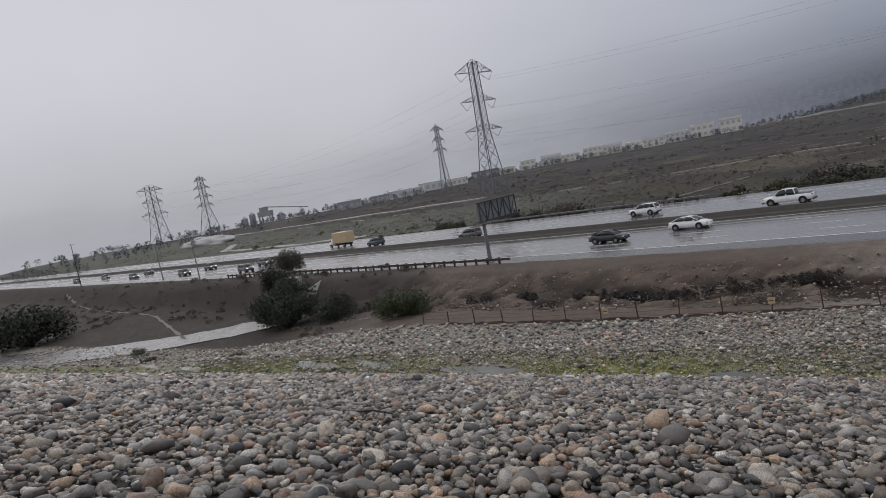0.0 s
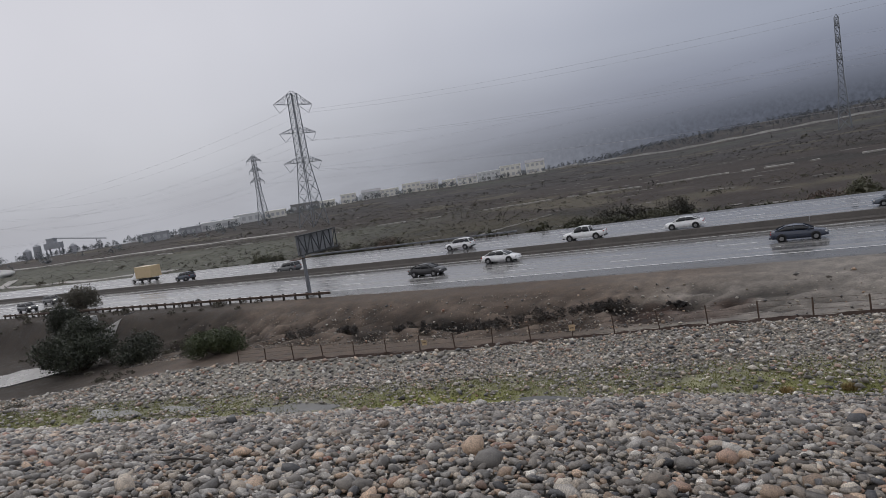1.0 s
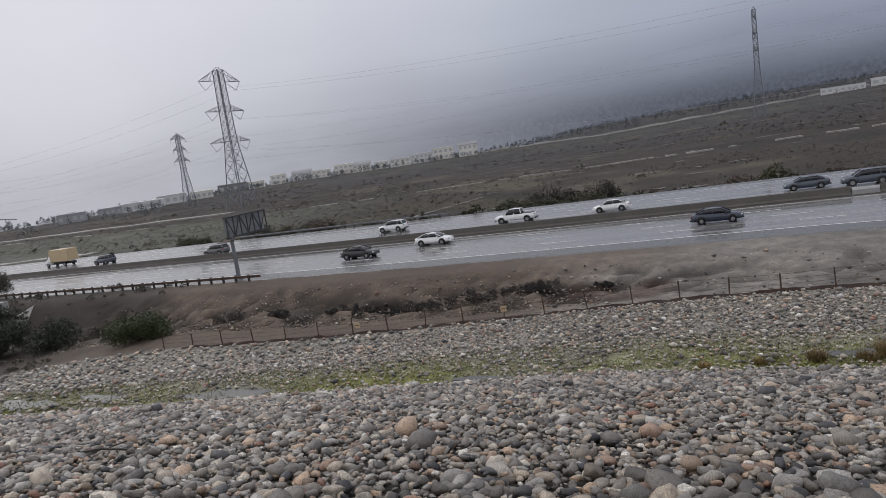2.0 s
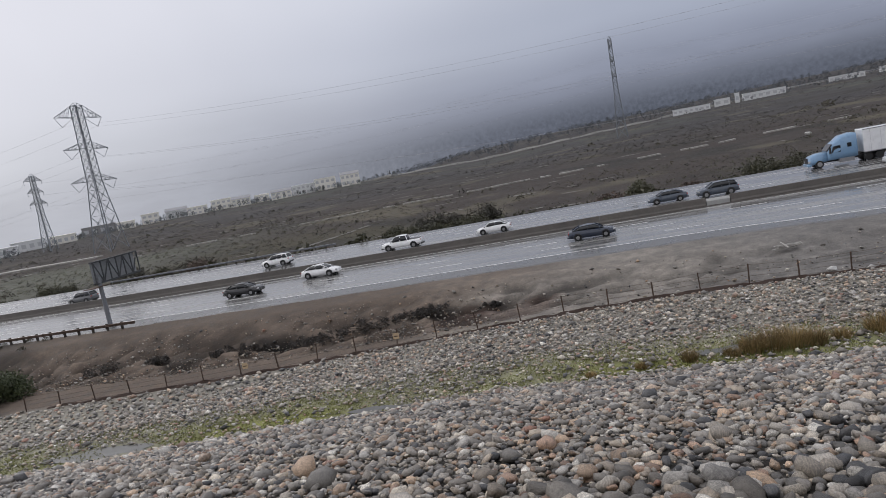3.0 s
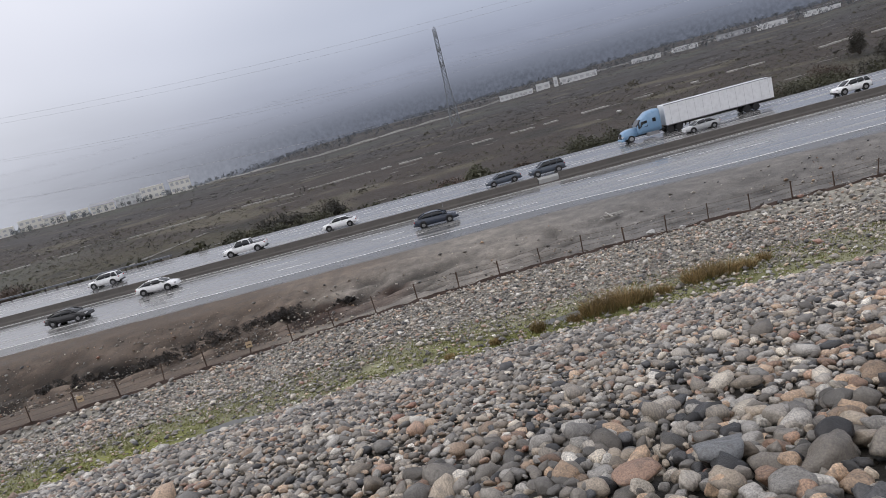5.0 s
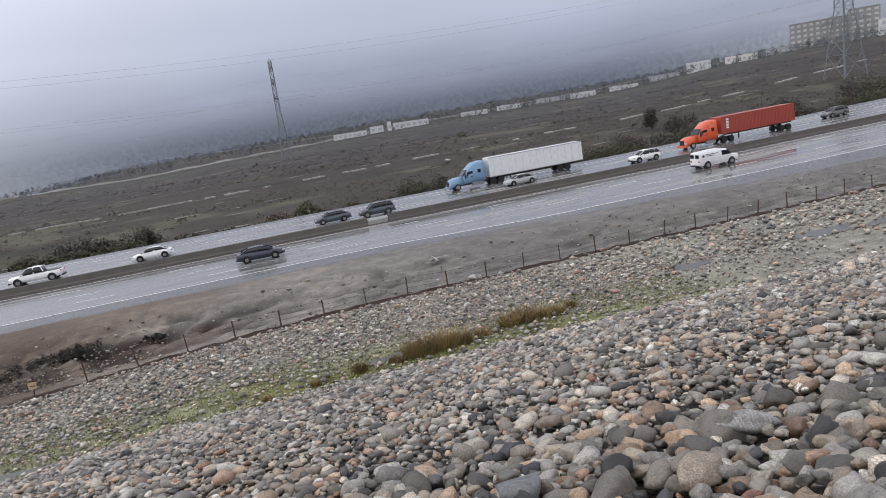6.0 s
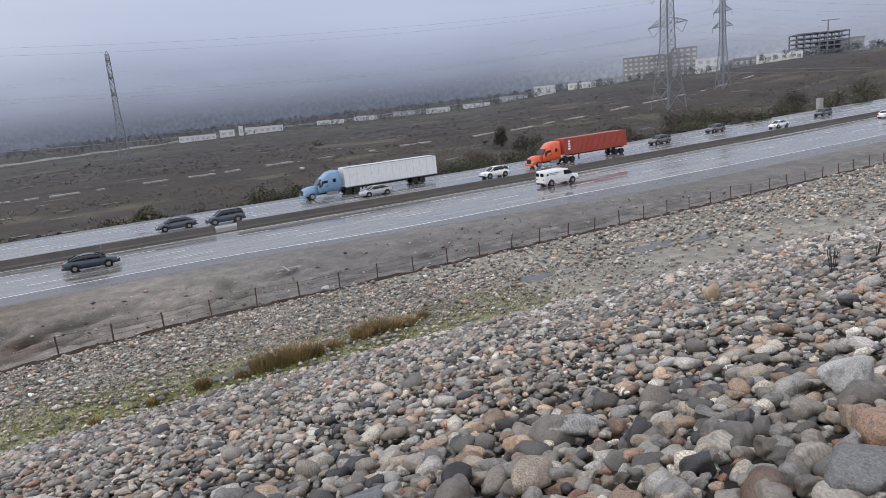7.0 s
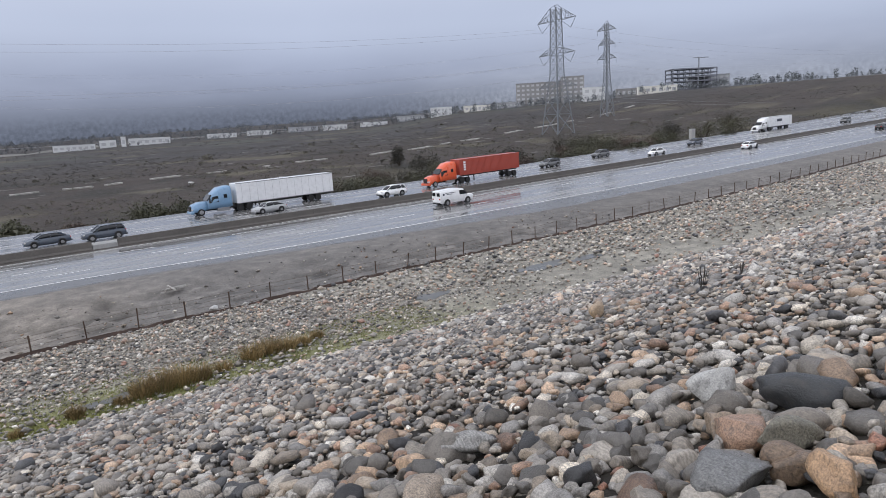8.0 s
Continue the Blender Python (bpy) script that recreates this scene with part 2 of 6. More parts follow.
def height(x, y):
    x, y = np.asarray(x, float), np.asarray(y, float)
    g = grade(x)
    yr = y - bend(x)
    bench = -10.6 + g
    left = soft_step(8, -35, x)
    far_left = soft_step(-45, -85, x)
    ditch = bench - 1.0 * left - 2.8 * far_left
    shore = -9.86 + g
    z = np.where(y < toe(x), bench + 0.332 * (toe(x) - y), bench)
    z = np.minimum(z, 4.0)
    u = soft_step(toe(x) + 2, toe(x) + 13, y)
    z = np.where(y > toe(x), bench + (ditch - bench) * u, z)
    rough = soft_step(46, 48, y) * soft_step(57.5, 55, yr)
    z = z + rough * (0.2 * waves(x, y, 2.6) + 0.15 * waves(x, y, 0.9, 2.0)) * (0.35 + 0.65 * soft_step(10, -20, x))
    near_edge = yr - widen(x)
    z = z + (shore - z) * soft_step(50.3, 56.6, np.where(x > 20, near_edge, yr))
    v = y - 110
    d, az = np.hypot(x, y), np.degrees(np.arctan2(x, y))
    brink = brink_at(az)
    field = -13.3 + g + 0.012 * np.clip(v, 0, 700) + 0.015 * np.clip(x, -900, 900) * soft_step(110, 500, y) + 0.25 * waves(x, y, 7.0, 1.0)
    field = field + brink * np.tan(np.radians(np.interp(az, LIFT_AZ, LIFT))) * soft_step(250, 690, d)
    past = -0.035 + 0.052 * soft_step(-19, -9, az) * soft_step(60, 35, az) + 0.02 * soft_step(35, 60, az)
    field = field + past * np.clip(d - brink - 15, 0, 600) - 0.06 * np.clip(d - brink - 615, 0, None)
    return z + (field - z) * soft_step(104.5, 114, yr - 5.0 * soft_step(60, 130, x) - 0.1 * np.clip(x - 210, 0, None))


def h(x, y):
    return float(height(x, y))


def ribbon(name, xs, y0, y1, lift, material, near_drop=0.0):
    """A strip along the road between two distances from it; its near edge may slope down."""
    bm = bmesh.new()
    last = None
    for x in xs:
        b = float(bend(x))
        a, c = (f(x) if callable(f) else f for f in (y0, y1))
        ring = [bm.verts.new((x, a + b, -9.80 + float(grade(x)) + lift + near_drop)), bm.verts.new((x, c + b, -9.80 + float(grade(x)) + lift))]
        if last:
            bm.faces.new((last[0], ring[0], ring[1], last[1]))
        last = ring
    return mesh_of(name, bm, material)


def mesh_of(name, bm, *materials, smooth=False):
    me = bpy.data.meshes.new(name)
    bm.to_mesh(me)
    bm.free()
    for m in materials:
        me.materials.append(m)
    if smooth:
        me.shade_smooth()
    return me


def part(name, bm, material, parent, label="", smooth=False):
    """Links a bmesh as one mesh object under a thing or a part."""
    ob = new(name, mesh_of(name, bm, material, smooth=smooth))
    ob.parent = parent
    if label:
        ob["label"] = label
    return ob


def array_mesh(name, verts, faces, material, smooth=False):
    """A mesh from numpy arrays; all faces have the same number of corners."""
    me = bpy.data.meshes.new(name)
    k = faces.shape[1]
    me.vertices.add(len(verts))
    me.vertices.foreach_set("co", np.asarray(verts, np.float32).ravel())
    me.loops.add(faces.size)
    me.loops.foreach_set("vertex_index", np.asarray(faces, np.int32).ravel())
    me.polygons.add(len(faces))
    me.polygons.foreach_set("loop_start", np.arange(0, faces.size, k, dtype=np.int32))
    me.polygons.foreach_set("use_smooth", np.full(len(faces), smooth))
    me.update(calc_edges=True)
    me.materials.append(material)
    return me


def box(bm, x0, x1, y0, y1, z0, z1):
    r = bmesh.ops.create_cube(bm, size=1.0)
    for v in r["verts"]:
        v.co = Vector(((x0 + x1) / 2 + v.co.x * (x1 - x0), (y0 + y1) / 2 + v.co.y * (y1 - y0), (z0 + z1) / 2 + v.co.z * (z1 - z0)))
    return r["verts"]


def beam(bm, a, b, w):
    """A square bar from a to b."""
    a, b = Vector(a), Vector(b)
    d = b - a
    q = d.to_track_quat("Z", "Y").to_matrix()
    ring = []
    for p in (a, b):
        ring.append([bm.verts.new(p + q @ Vector((sx * w / 2, sy * w / 2, 0))) for sx, sy in ((-1, -1), (1, -1), (1, 1), (-1, 1))])
    for i in range(4):
        bm.faces.new((ring[0][i], ring[0][(i + 1) % 4], ring[1][(i + 1) % 4], ring[1][i]))
    bm.faces.new(ring[0][::-1])
    bm.faces.new(ring[1])


def thing(name, label, category, group="", at=None):
    ob = new(name)
    ob.empty_display_size = 0.3
    if at is not None:
        ob.matrix_world = at
    return tagged(ob, label, category, group)


# ---- ground sheet ----
xs = np.concatenate([np.linspace(-4500, -1300, 18), np.arange(-1250, -310, 25), np.arange(-300, -70, 4), np.arange(-70, 90, 0.7), np.arange(90, 320, 4), np.arange(330, 1300, 25), np.linspace(1350, 4500, 18)])
ys = np.concatenate([np.linspace(-600, -20, 12), np.arange(-16, 44, 1.0), np.arange(44.2, 60, 0.45), np.arange(60.5, 130, 2.5), np.arange(132, 420, 5), np.arange(430, 1400, 16), np.linspace(1450, 4500, 18)])
X, Y = np.meshgrid(xs, ys)
Z = height(X, Y)
# Rain-cut gullies and slumps in the bare bank below the road
CUT = np.zeros_like(Z)
for i, j in zip(*np.nonzero((Y > 46.3) & (Y < 57) & (X > -75) & (X < 130))):
    p = Vector((X[i, j] * 0.26, Y[i, j] * 0.42, 0.3))
    edge = min(1.0, (Y[i, j] - 46.3) / 1.5, max(0.0, (56.6 + min(0.0, float(widen(X[i, j]))) - Y[i, j] + float(bend(X[i, j]))) / 4.5))
    much = 0.42 + 0.58 * float(soft_step(12, -12, X[i, j]))
    CUT[i, j] = max(0.0, edge) * much * (1.1 * noise.ridged_multi_fractal(p, 0.9, 2.1, 5, 0.9, 2.0) - 1.1 + 0.5 * noise.fractal(p * 3.1, 0.8, 2.0, 4) + 0.4 * noise.ridged_multi_fractal(p * Vector((5.0, 1.6, 1.0)), 0.9, 2.0, 4, 0.9, 2.0) - 0.4)
    for start, lean, deep in ((6.2, 0.28, 0.5), (8.0, 0.15, 0.4), (-9.5, 0.4, 0.4), (24.0, 0.3, 0.3)):
        bed = start + lean * (Y[i, j] - 48) + 0.5 * math.sin(Y[i, j] * 1.1 + start)
        CUT[i, j] -= deep * max(0.0, edge) * math.exp(-((X[i, j] - bed) / 0.55) ** 2)
Z = Z + 0.5 * CUT
nx = len(xs)
first = (np.arange(len(ys) - 1)[:, None] * nx + np.arange(nx - 1)[None, :]).ravel()
ground = new("ground", array_mesh("ground", np.stack([X, Y, Z], -1).reshape(-1, 3), np.stack([first, first + 1, first + nx + 1, first + nx], 1), GROUND, True))
tagged(ground, "wet earth, cobbled embankment, grassy bench and dark scrub plain", "ground", kind="structure")


def zone_colour(x, y):
    """Base colours of the soils: gravel, grass, silt, embankment earth, scrub plain."""
    def lay(c, colour, w):
        return c + (np.array(colour) - c) * np.clip(w, 0, 1)[..., None]
    yt, yr = toe(x), y - bend(x)
    w1, w2 = waves(x, y, 3.1), waves(x, y, 1.3, 3.0)
    c = np.zeros(x.shape + (3,)) + np.array((0.035, 0.032, 0.028))
    bench = soft_step(yt - 6, yt - 1.5, y + 2 * w1)
    c = lay(c, (0.24, 0.23, 0.205), bench)
    green = soft_step(yt - 4.5, yt - 1, y + 1.2 * w1) * soft_step(yt + 5.5, yt + 1, y + 1.5 * w2) * (0.7 + 0.4 * w1 + 0.3 * w2) * soft_step(34, 12, x)
    c = lay(c, (0.17, 0.18, 0.055), green * 0.9)
    silt = soft_step(45.3, 46.5, y) * soft_step(-28, -4, x + 4 * w1)
    c = lay(c, (0.205, 0.189, 0.174), silt)
    c = lay(c, (0.156, 0.149, 0.145), silt * soft_step(2, 14, x + 3 * w1))
    fan = np.exp(-((x + 13.0 - 0.48 * (y - 49.7)) / 1.5) ** 2) * soft_step(46.8, 48, y) * soft_step(55.5, 53, y)
    c = lay(c, (0.27, 0.25, 0.225), fan * 0.85)
    bank = soft_step(44.5, 46.5, y) * soft_step(0, -22, x + 5 * w1)
    c = lay(c, (0.185, 0.15, 0.126), bank)
    brim = 45.35 - np.where(x < 5, 0.1 * (np.sqrt((x - 5) ** 2 + 60) - 7.7), 0)
    c = lay(c, (0.115, 0.092, 0.077), soft_step(brim - 0.4, brim + 0.6, y) * soft_step(-4, -18, x + 4 * w1) * soft_step(103, 100, yr))
    scar = soft_step(0.15, 0.45, w2 + 0.5 * w1) * soft_step(47, 49, yr) * soft_step(53.5, 51, yr) * soft_step(2, -8, x) * soft_step(-48, -30, x)
    c = lay(c, (0.02, 0.017, 0.015), scar * 1.2)
    red = soft_step(0.2, 0.5, w1) * soft_step(46, 48, yr) * soft_step(53, 50, yr) * soft_step(4, -2, x) * soft_step(-18, -10, x)
    c = lay(c, (0.10, 0.062, 0.05), red * 0.5)
    wet = soft_step(-56, -74, x + 5 * w1) * soft_step(brim - 1.5, brim + 1.5, y + w2)
    c = lay(c, (0.045, 0.038, 0.033), wet)
    field = soft_step(103.5, 108, yr)
    far = waves(x, y, 23.0, 0.6) + 0.6 * waves(x, y, 9.0, 1.9)
    fine = waves(x, y, 5.5, 0.9) + 0.7 * waves(x, y, 14.0, 2.7)
    c = lay(c, (0.046, 0.038, 0.034), field)
    c = lay(c, (0.056, 0.050, 0.034), field * soft_step(0.0, 0.7, far) * soft_step(210, 150, y))
    c = lay(c, (0.027, 0.025, 0.022), field * soft_step(0.1, 0.7, fine) * 0.85)
    c = lay(c, (0.10, 0.088, 0.066), field * soft_step(0.75, 1.15, fine - far) * soft_step(120, 135, y) * 0.8)
    # Left field paled, far plain greyed: haze laid into the soil colours.
    c = lay(c, (0.10, 0.105, 0.085), field * soft_step(-80, -160, x) * soft_step(240, 200, y) * 0.8)
    c = lay(c, (0.044, 0.042, 0.044), field * soft_step(240, 380, y) * soft_step(0.7, -0.2, fine) * 0.9)
    c = lay(c, (0.060, 0.064, 0.055), soft_step(430, 520, y + 8 * w1) * soft_step(640, 560, y) * soft_step(-0.3, 0.5, far) * 0.8)
    return c


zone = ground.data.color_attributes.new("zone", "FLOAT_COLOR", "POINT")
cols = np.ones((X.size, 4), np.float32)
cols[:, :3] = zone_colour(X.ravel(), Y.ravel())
# Colour goes darker with the depth of each cut, lighter on ridges.
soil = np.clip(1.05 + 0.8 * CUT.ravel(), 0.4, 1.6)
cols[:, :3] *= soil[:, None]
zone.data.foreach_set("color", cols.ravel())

# ---- freeway ----
rx = np.concatenate([np.arange(-900, -100, 12), np.arange(-100, 260, 2.0), np.arange(260, 760, 12)])


def outer(x):
    return 101.5 + 5.0 * float(soft_step(60, 130, x)) + 0.1 * max(0.0, x - 210)


def line_y(x):
    """The near edge line; the shoulder lies between it and the road's near edge."""
    return 63.6 - 2.9 * float(soft_step(6, 30, x)) - 1.4 * float(soft_step(45, 110, x))


road = new("road", ribbon("road", rx, lambda x: line_y(x) - 0.3, outer, 0.0, ROAD))
tagged(road, "wet grey concrete freeway, rain-slick and mirroring the sky", "road", kind="structure")
verge = new("road_shoulder", ribbon("road_shoulder", rx, lambda x: 60.5 + float(widen(x)), lambda x: line_y(x) - 0.3, -0.004, SHOULDER))
tagged(verge, "dark wet asphalt shoulder beside the freeway", "road shoulder", kind="structure")
skirt = new("shoulder_edge", ribbon("shoulder_edge", rx, lambda x: 59.3 + float(widen(x)) + 0.3 * math.sin(x * 0.9) + 0.2 * math.sin(x * 2.3), lambda x: 60.5 + float(widen(x)), -0.004, SHOULDER, -0.2))
tagged(skirt, "crumbling wet asphalt edge sloping into the dirt", "road shoulder", kind="structure")
far_verge = new("far_shoulder", ribbon("far_shoulder", rx, outer, lambda x: outer(x) + 2.6, -0.004, SHOULDER))
tagged(far_verge, "dark wet asphalt shoulder on the far side", "road shoulder", kind="structure")


def lane_line(name, y, w, dashes, label, phase=0.0):
    bm = bmesh.new()
    spans = [(x, x + 3.7) for x in np.arange(-420 + phase, 420, 12.2)] if dashes else [(x, x + 6) for x in np.arange(-600, 600, 6)]
    for a, b in spans:
        pts = [(x, (y(x) if callable(y) else y) + float(bend(x)), -9.792 + float(grade(x))) for x in (a, b)]
        v = [bm.verts.new((p[0], p[1] + s * w / 2, p[2])) for p, s in ((pts[0], -1), (pts[1], -1), (pts[1], 1), (pts[0], 1))]
        bm.faces.new(v)
    bmesh.ops.remove_doubles(bm, verts=bm.verts, dist=0.01)
    tagged(new(name, mesh_of(name, bm, LINE)), label, "road marking", kind="structure")


lane_line("edge_line", line_y, 0.24, False, "solid white edge line along the near shoulder")
lane_line("edge_line", 78.0, 0.17, False, "solid line beside the median barrier")
lane_line("edge_line", 82.6, 0.15, False, "solid line beyond the median barrier")
lane_line("edge_line", 100.2, 0.16, False, "solid white edge line along the far shoulder")
for y in (67.4, 71.1, 74.7, 86.4, 90.0, 93.6, 97.0):
    lane_line("lane_line", y, 0.2, True, "dashed white lane line on wet concrete", y * 2.7 % 12.2)


def extrude_profile(profile, xs, y, z, end_caps=True):
    bm = bmesh.new()
    rings = []
    for x in xs:
        rings.append([bm.verts.new((x, y + float(bend(x)) + a, z + float(grade(x)) + b)) for a, b in profile])
    k = len(profile)
    for p, q in zip(rings, rings[1:]):
        for i in range(k):
            bm.faces.new((p[i], p[(i + 1) % k], q[(i + 1) % k], q[i]))
    if end_caps:
        bm.faces.new(rings[0])
        bm.faces.new(rings[-1][::-1])
    bmesh.ops.recalc_face_normals(bm, faces=bm.faces)
    return bm


median = new("median_strip", ribbon("median_strip", rx, 78.5, 81.5, 0.004, plain("wet_median_dirt", (0.05, 0.043, 0.037), 0.75, vary=0.4, scale=0.7, relief=0.01)))
tagged(median, "dark wet gritty strip on both sides of the median barrier", "median", kind="structure")
JERSEY = [(-0.34, 0), (-0.34, 0.08), (-0.20, 0.28), (-0.10, 0.87), (-0.08, 0.91), (0.08, 0.91), (0.10, 0.87), (0.20, 0.28), (0.34, 0.08), (0.34, 0)]
barrier = thing("median_barrier", "dark rain-stained concrete median barrier with one pale gap block", "barrier")
edges = [-700, -400, -240] + list(np.arange(-180, 12, 12.0)) + [12.0]
edges_r = [14.6] + list(np.arange(26.6, 260, 12.0)) + [330, 420, 560, 700]
for run in (edges, edges_r):
    for a, b in zip(run, run[1:]):
        part("barrier_panel", extrude_profile(JERSEY, np.linspace(a + 0.01, b - 0.01, max(2, int((b - a) / 20) + 2)), 80.0, -9.81), BARRIER, barrier)
low = [(-0.30, 0), (-0.30, 0.5), (-0.12, 0.72), (0.12, 0.72), (0.30, 0.5), (0.30, 0)]
part("gap_block", extrude_profile(low, [12.05, 14.55], 80.0, -9.81), PALE, barrier, "low pale concrete block in the gap")


# ---- lattice pylons and cables ----
def tube(bm, pts, w):
    """One square bar along several points."""
    rings = []
    for p in pts:
        rings.append([bm.verts.new((p[0] + sx * w / 2, p[1] + sy * w / 2, p[2])) for sx, sy in ((-1, -1), (1, -1), (1, 1), (-1, 1))])
    for a, b in zip(rings, rings[1:]):
        for i in range(4):
            bm.faces.new((a[i], a[(i + 1) % 4], b[(i + 1) % 4], b[i]))
    bm.faces.new(rings[0][::-1])
    bm.faces.new(rings[-1])


def pylon_parts(tower, hgt, base, top, arms, narrow=False, big=1.0):
    """A four-legged lattice tower; arms: (height, half length)."""
    knee = 0.48 * hgt

    def half(z):
        if z < knee:
            return base + (top * 1.35 - base) * z / knee
        return top * 1.35 + (top - top * 1.35) * (z - knee) / (hgt - knee)

    def corner(z, i):
        s = half(z)
        return Vector(((-s, s, s, -s)[i], (-s, -s, s, s)[i], z))
    levels = [0.0]
    while levels[-1] < hgt - 1.5:
        levels.append(min(hgt, levels[-1] + max(2.6, 1.75 * half(levels[-1]))))
    for i in range(4):
        bm = bmesh.new()
        tube(bm, [corner(z, i) for z in (0.0, knee, hgt)], 0.27 * big)
        part("leg", bm, PYLON_STEEL, tower)
    for i in range(4):
        bm = bmesh.new()
        j = (i + 1) % 4
        for a, b in zip(levels, levels[1:]):
            beam(bm, corner(a, i), corner(b, j), 0.12 * big)
            beam(bm, corner(a, j), corner(b, i), 0.12 * big)
            beam(bm, corner(b, i), corner(b, j), 0.11 * big)
        part("bracing", bm, PYLON_STEEL, tower)
    for n, (z, reach) in enumerate(arms):
        s = half(z)
        tie = hgt - z if n == 0 and not narrow else 2.4 * big
        for side in (-1, 1):
            bm = bmesh.new()
            tip = Vector((0, side * reach, z))
            for sx in (-1, 1):
                beam(bm, (sx * s, side * s, z), tip, 0.16 * big)
                beam(bm, (sx * s, side * s, z + tie), tip, 0.14 * big)
                for u in (0.25, 0.5, 0.75):
                    foot = Vector((sx * s, side * s, z)).lerp(tip, u)
                    beam(bm, foot, Vector((sx * s, side * s, z + tie)).lerp(tip, u), 0.08 * big)
                    beam(bm, foot, Vector((sx * s, side * s, z + tie)).lerp(tip, u - 0.25), 0.08 * big)
            for u in (0.2, 0.45, 0.7):
                beam(bm, Vector((-s, side * s, z)).lerp(tip, u), Vector((s, side * s, z)).lerp(tip, u), 0.08 * big)
            arm = part("crossarm", bm, PYLON_STEEL, tower)
            bm = bmesh.new()
            if narrow:
                bmesh.ops.create_cone(bm, segments=6, radius1=0.12, radius2=0.12, depth=2.2, matrix=pose(0, side * (reach - 0.1), z - 1.1))
            else:
                hang = (0, side * (reach - 2.6 * big), z - 3.6 * big)
                beam(bm, (0, side * reach, z), hang, 0.15)
                beam(bm, (0, side * (s + 0.9), z), hang, 0.15)
            part("insulator", bm, PYLON_STEEL, arm)
    bm = bmesh.new()
    for sx in (-1, 1):
        beam(bm, (sx * top, -top, hgt), (0, -top * 0.6, hgt + 1.3), 0.12 * big)
        beam(bm, (sx * top, top, hgt), (0, top * 0.6, hgt + 1.3), 0.12 * big)
        beam(bm, (0, sx * top * 0.62, hgt + 1.3), (0, 0, hgt + 1.3), 0.12 * big)
    part("peak", bm, PYLON_STEEL, tower)


def stand(x, y, k=1.0, rz=0.0):
    return pose(x, y, h(x, y) - 0.3, 0, 0, rz) @ Matrix.Diagonal((1, 1, k, 1))


# The near line: place, turn, top, the heights of its crossarms and their half lengths
NEAR_LINE = [(-232.5, 277.5, -10, 55.2, (49.6, 34.5, 18.9), (13.0, 12.4, 13.0)), (241.5, 225.0, -4, 54.3, (48.7, 33.4, 18.2), (13.0, 12.4, 13.0))]
for x, y, turn, top_z, arm_z, reach in NEAR_LINE:
    z = h(x, y)
    big = thing("pylon", "tall grey steel lattice pylon with three wide crossarms", "pylon", "pylons of the near power line", at=stand(x, y, rz=turn))
    pylon_parts(big, top_z - z, 5.6, 1.75, [(a - z, b) for a, b in zip(arm_z, reach)], big=1.25)
z = h(-574, 234)
wide = thing("pylon", "hazy grey lattice pylon with very wide crossarms", "pylon", "pylons of the near power line", at=stand(-574, 234, rz=25))
pylon_parts(wide, 34.0 - z, 6.5, 2.6, [(30.5 - z, 15.5), (20.0 - z, 12.5), (9.5 - z, 15.5)], big=1.3)
z = h(-539, 263)
broad = thing("pylon", "hazy grey lattice pylon with short tapering crossarms", "pylon", "pylons of the far power line", at=stand(-539, 263, rz=20))
pylon_parts(broad, 33.5 - z, 6.5, 1.6, [(30.5 - z, 7.0), (24.0 - z, 9.5), (16.5 - z, 10.5), (9.0 - z, 9.5)], True, 1.3)
SLIM_ARMS = [(43.0, 7.4), (36.0, 6.6), (29.0, 7.4)]
SLIM_AT = [(x, y, (top_z - h(x, y)) / 47.3) for x, y, top_z in ((-347, 360, 36.2), (21, 429.5, 48.9), (350, 283, 58.2), (-539, 263, 34.0), (690, 285, 58.0))]
slim = thing("pylon", "slim grey steel lattice pylon with short crossarms", "pylon", "pylons of the far power line")
pylon_parts(slim, 46.0, 3.2, 1.0, SLIM_ARMS, True, 1.25)
slim.matrix_world = stand(*SLIM_AT[0], rz=2)
for x, y, k in SLIM_AT[1:3]:
    copy_thing(slim, stand(x, y, k))


def cable(name, a, b, sag, r, label):
    cu = bpy.data.curves.new(name, "CURVE")
    cu.dimensions, cu.bevel_depth, cu.bevel_resolution = "3D", r, 1
    s = cu.splines.new("POLY")
    n = 28
    s.points.add(n)
    a, b = Vector(a), Vector(b)
    for i in range(n + 1):
        u = i / n
        p = a.lerp(b, u)
        s.points[i].co = (p.x, p.y, p.z - 4 * sag * u * (1 - u), 1)
    cu.materials.append(WIRE)
    return tagged(new(name, cu), label, "cable", "power cables")


def string_line(places, arms, drop, inset, sag, label, wire_r):
    order = sorted(places)
    for (x0, y0, k0), (x1, y1, k1) in zip(order, order[1:]):
        for z, reach in arms:
            for side in (-1, 1):
                k = side * (reach - inset)
                cable("power_cable", (x0, y0 + k, h(x0, y0) + z * k0 - drop), (x1, y1 + k, h(x1, y1) + z * k1 - drop), sag, wire_r, label)


ends = [(-574, 234, (30.5, 20.0, 9.5), (15.5, 12.5, 15.5))] + [(x, y, az_, r_) for x, y, _, _, az_, r_ in NEAR_LINE] + [(760, 170, (58.0, 43.0, 27.0), (13.0, 12.4, 13.0))]
for (x0, y0, za, ra), (x1, y1, zb, rb_) in zip(ends, ends[1:]):
    for a0, r0, a1, r1 in zip(za, ra, zb, rb_):
        for side in (-1, 1):
            cable("power_cable", (x0, y0 + side * (r0 - 3.2), a0 - 4.6), (x1, y1 + side * (r1 - 3.2), a1 - 4.6), 12.0, 0.03, "thin grey overhead power cable slung between pylons")
string_line(SLIM_AT, SLIM_ARMS, 2.3, 0.1, 9.0, "thin grey power cable of the far line", 0.024)

